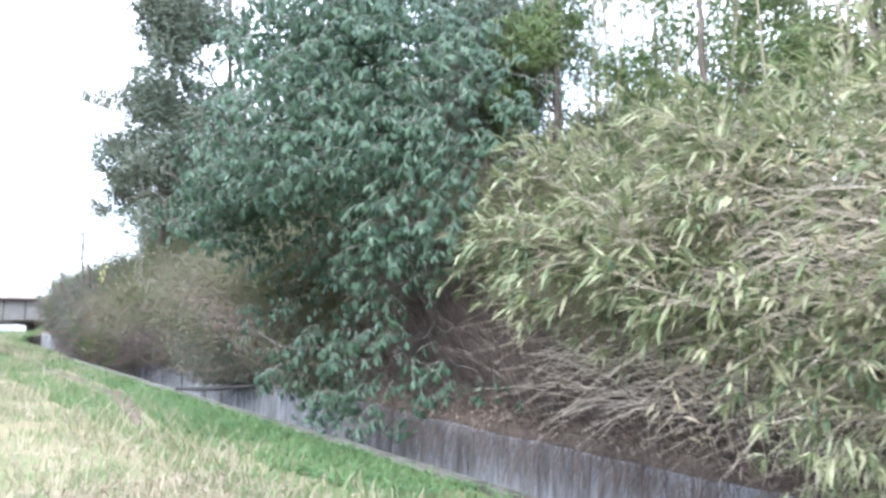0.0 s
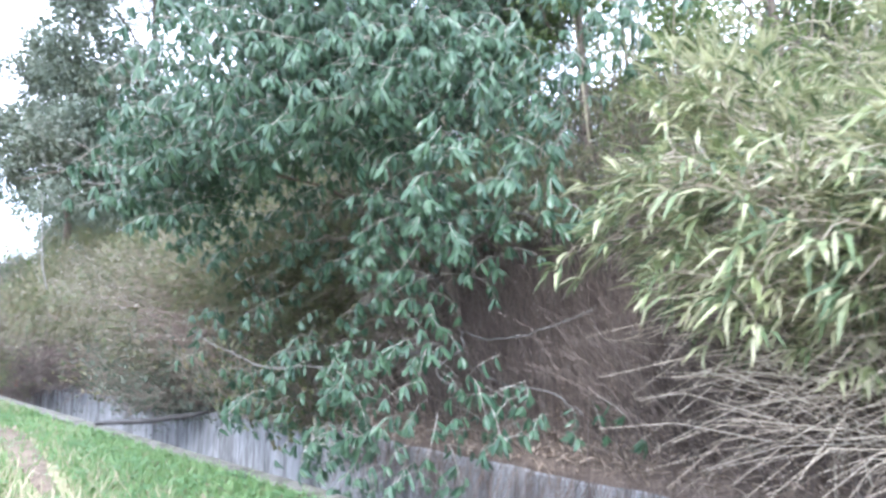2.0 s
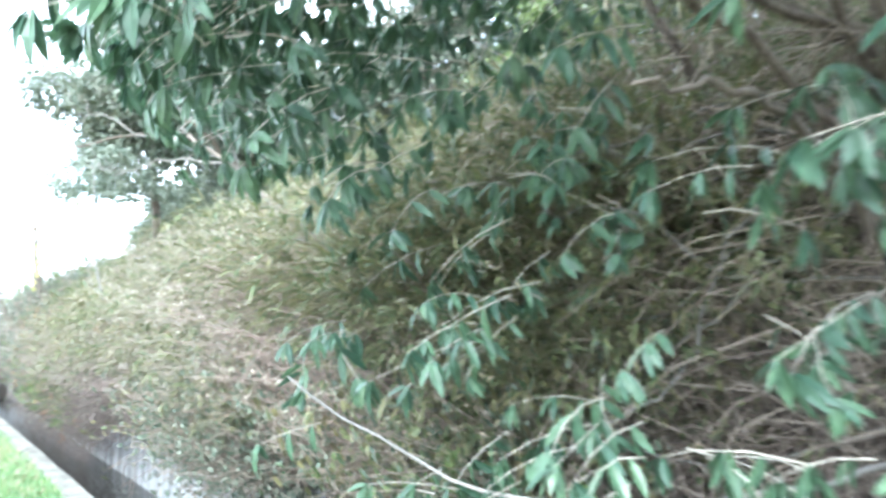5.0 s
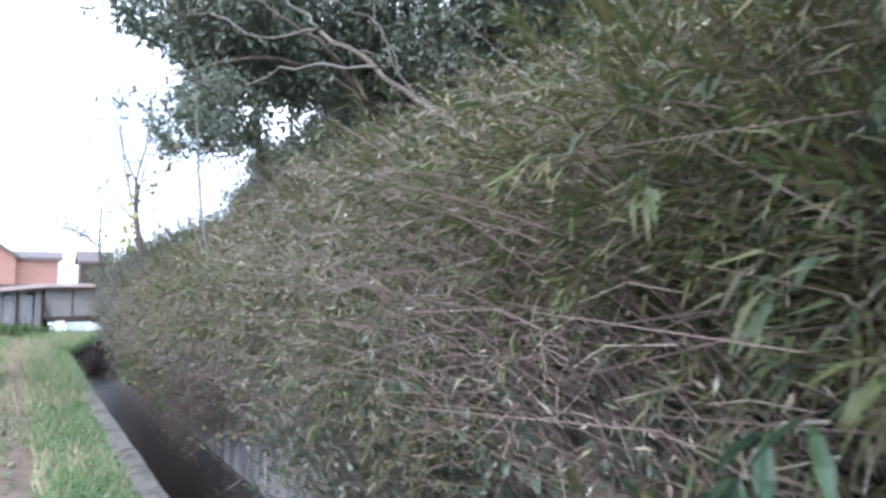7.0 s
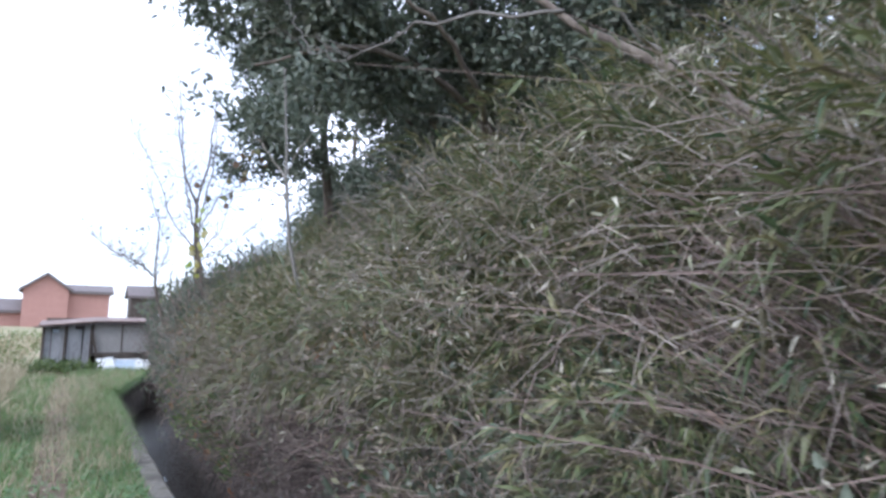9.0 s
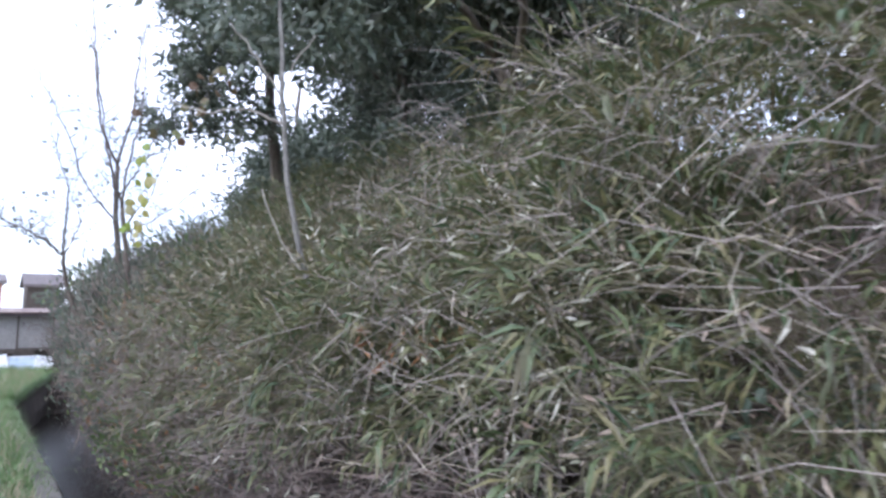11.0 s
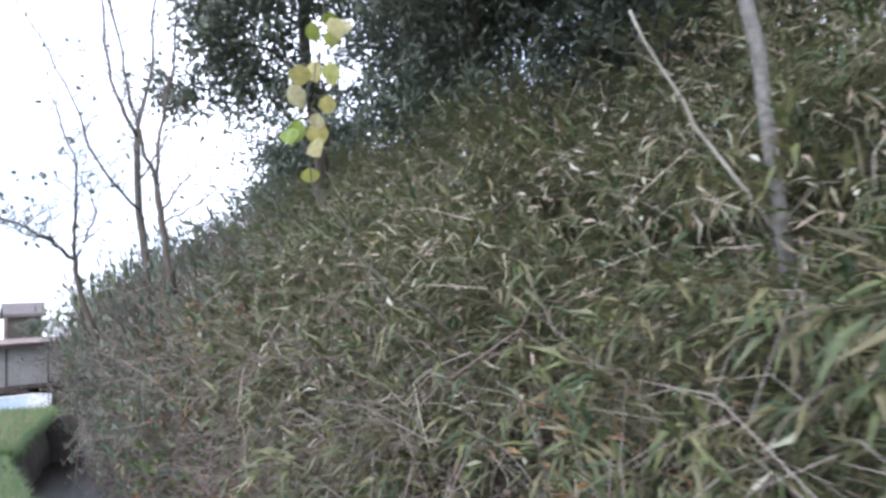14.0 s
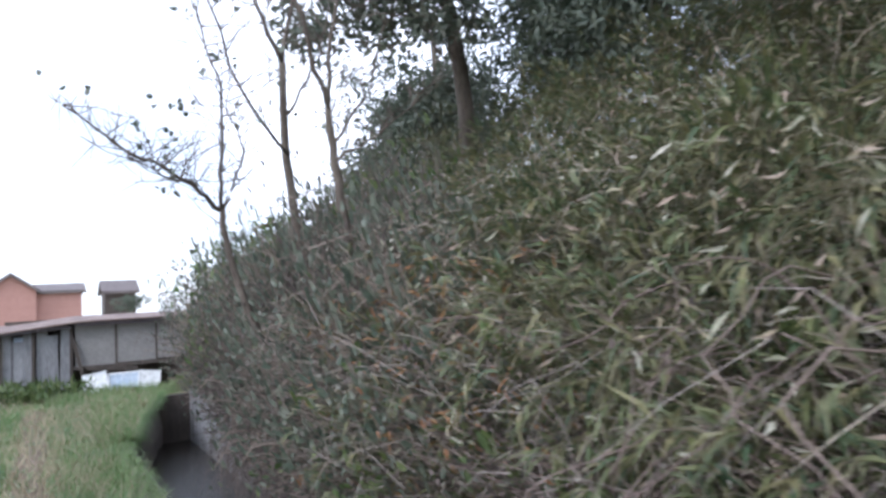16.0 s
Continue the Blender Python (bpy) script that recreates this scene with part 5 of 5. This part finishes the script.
weeds("weeds", "tall withered weeds in the field behind the hut", M_STRAW, 9000, -16, -1.9, 22, 46, 0.8, 0.3, 0.12)
weeds("weeds", "rough green weeds in the field by the shed", M_LIGHTLEAF, 5000, -18, -1.9, 26, 60, 0.7, 0.3, 0.2)
weeds("weeds", "green weeds at the foot of the shed", M_LIGHTLEAF, 900, -1.9, -0.3, 30.2, 30.9, 0.5, 0.16, 0.25)
grass("grass_meadow", "matted brown withered grass trodden flat", M_LITTER, 9000, lambda: (-1.4 - 3.2 * rng.random(), 1.6 + 4.6 * rng.random() ** 1.2), 0.02, 0.08, 0.007, 1.9)
b = Build()
for _ in range(2600):
    x, y = U(-4.5, -0.2), U(2, 24)
    b.leaf(Vector((x, y, land(x, y) + U(0.01, 0.05))), Vector((U(-1, 1), U(-1, 1), U(-0.1, 0.5))), Vector((0, 0, 1)), U(0.03, 0.08), U(0.02, 0.04))
thing("leaf_litter", b, M_LITTER, "dead brown leaves scattered in the grass", "leaf litter", kind="stuff")


# ---- sheds and houses ----
def corrugated(b, m, w, h, pitch=0.076, depth=0.018):
    n = int(w / pitch) * 4
    for i in range(n + 1):
        u = w * i / n
        d = depth * math.sin(2 * math.pi * u / pitch)
        b.v.append(tuple(m @ Vector((u, d, 0))))
        b.v.append(tuple(m @ Vector((u, d, h))))
    k = len(b.v) - 2 * (n + 1)
    for i in range(n):
        b.f.append((k + 2 * i, k + 2 * i + 2, k + 2 * i + 3, k + 2 * i + 1))


# tin hut beside the track
HUT = Matrix.Translation((-2.08, 19.3, 0.0)) @ Matrix.Rotation(radians(-12), 4, "Z")
hut = empty("tin_hut", (-2.08, 19.3, 0), "low hut of grey corrugated sheet beside the track", "shed")
inv = Matrix.Translation((2.08, -19.3, 0))
b = Build()
corrugated(b, inv @ HUT @ Matrix.Translation((-2.4, 0, -0.05)), 2.4, 1.42)
part("front_sheet", b, M_SHEET, hut, "grey corrugated metal sheet")
b = Build()
b.box(-0.03, 0.03, -0.05, 0.0, 1.25, 1.36, inv @ HUT)
part("side_wall", b, M_DARKSHEET, hut, "dark boarded side")
b = Build()
b.box(-2.4, 1.25, -0.05, 0.0, 1.28, 1.40, inv @ HUT)
b.box(-2.4, 0.03, -0.05, -2.37, 1.25, 1.40, inv @ HUT)
part("back_wall", b, M_DARKSHEET, hut)
b = Build()
b.box(-2.5, -0.06, 1.372, 0.06, 1.34, 1.40, inv @ HUT)
part("roof", b, M_RUST, hut, "flat rusty roof sheet")
for v in (0.05, 0.62, 1.2):
    b = Build()
    b.box(0.002, v, -0.03, 0.035, v + 0.05, 1.36, inv @ HUT)
    part("post", b, M_WOOD, hut)
b = Build()
b.box(0.002, 0.8, 0.1, 0.02, 0.83, 1.2, inv @ HUT)
part("strip", b, M_GREYWOOD, hut, "pale vertical strip")

# long low shed at the end of the track
SH = Vector((-1.5, 31.0, 0.0))
shed = empty("field_shed", SH, "long low weathered shed with grey panels and a rusty roof", "shed")
b = Build()
n = 40
for i in range(n + 1):
    u = -0.12 + 6.3 * i / n
    rise = min(1.0, max(0.0, u / 1.3))
    for v, z in ((-0.18, 1.22 + 0.14 * rise), (-0.18, 1.25 + 0.14 * rise), (2.4, 1.36 + 0.13 * rise), (2.4, 1.33 + 0.13 * rise)):
        b.v.append((u, v, z + 0.012 * math.sin(u * 40)))
for i in range(n):
    for k in range(4):
        b.f.append((i * 4 + k, i * 4 + (k + 1) % 4, i * 4 + 4 + (k + 1) % 4, i * 4 + 4 + k))
part("roof", b, M_RUST, shed, "sagging rusty corrugated roof")
for i in range(6):
    b = Build()
    top = (1.2, 1.02, 1.2, 1.24, 1.12, 1.25)[i]
    b.box(0, 0, 0, 0.172, 0.03, top, pose(0.02 + 0.185 * i, 0.004 * (i % 3), 0.02 + U(0, 0.05), 0, U(-1.6, 1.6), 0))
    part("plank", b, M_GREYWOOD, shed)
b = Build()
b.box(-0.12, -0.16, 1.19, 1.2, -0.13, 1.23, pose(0, 0, 0, 0, -4, 0))
b.box(1.2, -0.16, 1.30, 6.1, -0.13, 1.35)
part("fascia", b, M_DARKSHEET, shed, "dark strip under the edge of the roof")
b = Build()
b.box(0, -0.10, 0, 0.06, -0.06, 0.95, pose(1.35, 0, 0.1, 0, -12, 0))
b.box(0, -0.12, 0, 0.9, -0.07, 0.06, pose(1.4, 0, 0.44, 0, 5, 0))
part("prop", b, M_WOOD, shed, "dark leaning timber prop")
b = Build()
b.box(0.22, 0.09, 0.02, 0.38, 0.12, 1.15)
part("door", b, M_BLUE, shed, "pale blue door behind the planks")
for u in (0.0, 0.5, 1.12):
    b = Build()
    b.box(u, -0.05, 0.0, u + 0.05, -0.005, 1.25)
    part("post", b, M_WOOD, shed)
u = 1.2
for i, w in enumerate((0.72, 0.74, 0.74, 0.74, 0.74)):
    b = Build()
    b.box(u + 0.015, -0.02, 0.52 + 0.015 * i, u + w - 0.015, 0.02, 1.34)
    part("panel", b, M_PANEL, shed)
    b = Build()
    b.box(u + w - 0.02, -0.03, 0.5, u + w + 0.02, 0.0, 1.34)
    part("batten", b, M_WOOD, shed)
    u += w
b = Build()
b.box(1.15, -0.06, 0.46, 5.0, 0.0, 0.52)
part("rail", b, M_WOOD, shed)
b = Build()
b.box(1.2, 0.5, 0.0, 5.0, 0.55, 0.5)
b.box(0.0, 2.2, 0.0, 6.0, 2.25, 1.45)
b.box(-0.02, 0.0, 0.0, 0.02, 2.2, 1.22)
b.box(5.95, 0.0, 0.0, 6.0, 2.2, 1.3)
part("back_wall", b, M_WOOD, shed)
for i, (x, tilt, w) in enumerate(((-0.12, 18, 0.36), (0.28, 24, 0.5), (0.78, 15, 0.34))):
    ob = empty("white_frame", (x, 30.6, 0.0), "white framed sheet leaning under the shed", "frame", "white frames by the shed")
    b = Build()
    m = pose(0, 0, 0, -tilt, 8 * (i - 1), 0)
    b.box(0, 0, 0.02, w, 0.02, 0.36, m)
    part("sheet", b, M_BLUE if i == 1 else M_WHITE, ob)
    b = Build()
    for q in ((0, 0, w, 0.03), (0, 0.35, w, 0.38)):
        b.box(q[0], -0.012, q[1], q[2], 0.03, q[3], m)
    b.box(-0.03, -0.012, 0, 0, 0.03, 0.38, m)
    b.box(w, -0.012, 0, w + 0.03, 0.03, 0.38, m)
    part("frame", b, M_WHITE, ob)


def gable_house(name, x, y, w, d, eave, ridge, label, wall_mat, front_gable=True, windows=()):
    ob = empty(name, (x, y, 0), label, "house", "houses beyond the field")
    b = Build()
    b.box(0, 0, -0.3, w, d, eave)
    if front_gable:
        b.add([(0, 0, eave), (w, 0, eave), (w / 2, 0, ridge), (0, d, eave), (w, d, eave), (w / 2, d, ridge)], [(0, 1, 2), (3, 5, 4)])
    else:
        b.add([(0, 0, eave), (0, d, eave), (0, d / 2, ridge), (w, 0, eave), (w, d, eave), (w, d / 2, ridge)], [(0, 2, 1), (3, 4, 5)])
    part("wall", b, wall_mat, ob)
    b = Build()
    o, t = 0.5, 0.4
    if front_gable:
        s = (ridge - eave) / (w / 2)
        for sg in (0, 1):
            xe, xm = (-o, w / 2) if sg == 0 else (w + o, w / 2)
            ze = eave - o * s
            b.add([(xe, -o, ze), (xm, -o, ridge), (xm, d + o, ridge), (xe, d + o, ze), (xe, -o, ze + t), (xm, -o, ridge + t), (xm, d + o, ridge + t), (xe, d + o, ze + t)],
                  [(0, 1, 2, 3), (4, 7, 6, 5), (0, 4, 5, 1), (2, 6, 7, 3), (0, 3, 7, 4)])
    else:
        s = (ridge - eave) / (d / 2)
        for sg in (0, 1):
            ye = -o if sg == 0 else d + o
            ze = eave - o * s
            b.add([(-o, ye, ze), (-o, d / 2, ridge), (w + o, d / 2, ridge), (w + o, ye, ze), (-o, ye, ze + t), (-o, d / 2, ridge + t), (w + o, d / 2, ridge + t), (w + o, ye, ze + t)],
                  [(0, 1, 2, 3), (4, 7, 6, 5), (0, 4, 7, 3), (0, 1, 5, 4), (2, 3, 7, 6)])
    part("roof", b, M_TILE, ob, smooth=False)
    for wx, wz, ww, wh in windows:
        b = Build()
        b.box(wx, -0.06, wz, wx + ww, 0.02, wz + wh)
        win = part("window", b, M_WHITE, ob)
        b = Build()
        b.box(wx + 0.08, -0.075, wz + 0.08, wx + ww - 0.08, -0.062, wz + wh - 0.08)
        part("pane", b, M_PANE, win)
    return ob


gable_house("house", -6.6, 110, 5.2, 8, 5.0, 6.9, "salmon-clad house with a dark tiled gable roof", M_BRICK)
gable_house("house", -1.38, 111, 4.9, 8, 4.7, 5.6, "salmon-clad house wing with a dark tiled roof", M_BRICK, False)
gable_house("house", -10.2, 112, 3.6, 8, 2.0, 3.4, "low salmon-clad lean-to house with a tiled roof", M_BRICK, False)
gable_house("house", 6.7, 118, 3.9, 6, 4.7, 6.1, "dark far house behind trees", M_WOOD, False)
make_tree("garden_tree", (8.6, 105, 0), [(8.6, 105, -0.1), (8.6, 105, 1.5), (8.7, 105, 3.0)], 0.12, 0.05, [([(8.6, 105, 1.6), (7.6, 105, 2.4), (6.9, 105, 3.2)], 0.05)],
          clouds_for((8.4, 105, 3.0), (2.2, 1.2, 1.2), 11, 150, (0.6, 1.0)), "rounded dark garden tree beside far houses", M_DARKLEAF, 0.3)
gable_house("house", -26.0, 125, 9, 8, 5.6, 7.6, "pale rendered far house with a tiled roof", M_RENDER, False, ((1, 3.4, 1.6, 1.2), (5, 3.4, 1.6, 1.2)))
gable_house("house", -40.0, 130, 10, 8, 5.6, 8.0, "pale far house with a grey roof", M_RENDER, True, ((2, 3.4, 1.6, 1.2),))

# pole lying across the ditch, and rubbish
b = Build()
b.tube([(-0.1, 11.3, 0.06), (0.5, 11.15, 0.03), (1.0, 11.0, 0.06), (1.5, 10.9, 0.15)], [0.028, 0.034, 0.032, 0.028], 8)
thing("fallen_branch", b, M_WETWOOD, "dark fallen branch lying across the ditch", "branch", smooth=True)
bm = bmesh.new()
bmesh.ops.create_icosphere(bm, subdivisions=3, radius=0.17)
for v in bm.verts:
    n = noise.noise(v.co * 9.0) * 0.09 + noise.noise(v.co * 22.0) * 0.035
    v.co = Vector((v.co.x * 1.0, v.co.y * 1.9, v.co.z * 0.55)) + v.co.normalized() * n
me = bpy.data.meshes.new("plastic_bag")
bm.to_mesh(me)
bm.free()
me.materials.append(M_BLUE)
bag = tagged(new("plastic_bag", me), "crumpled pale blue plastic bag in the ditch", "plastic bag")
bag.location = (0.3, 20.3, BED + 0.12)
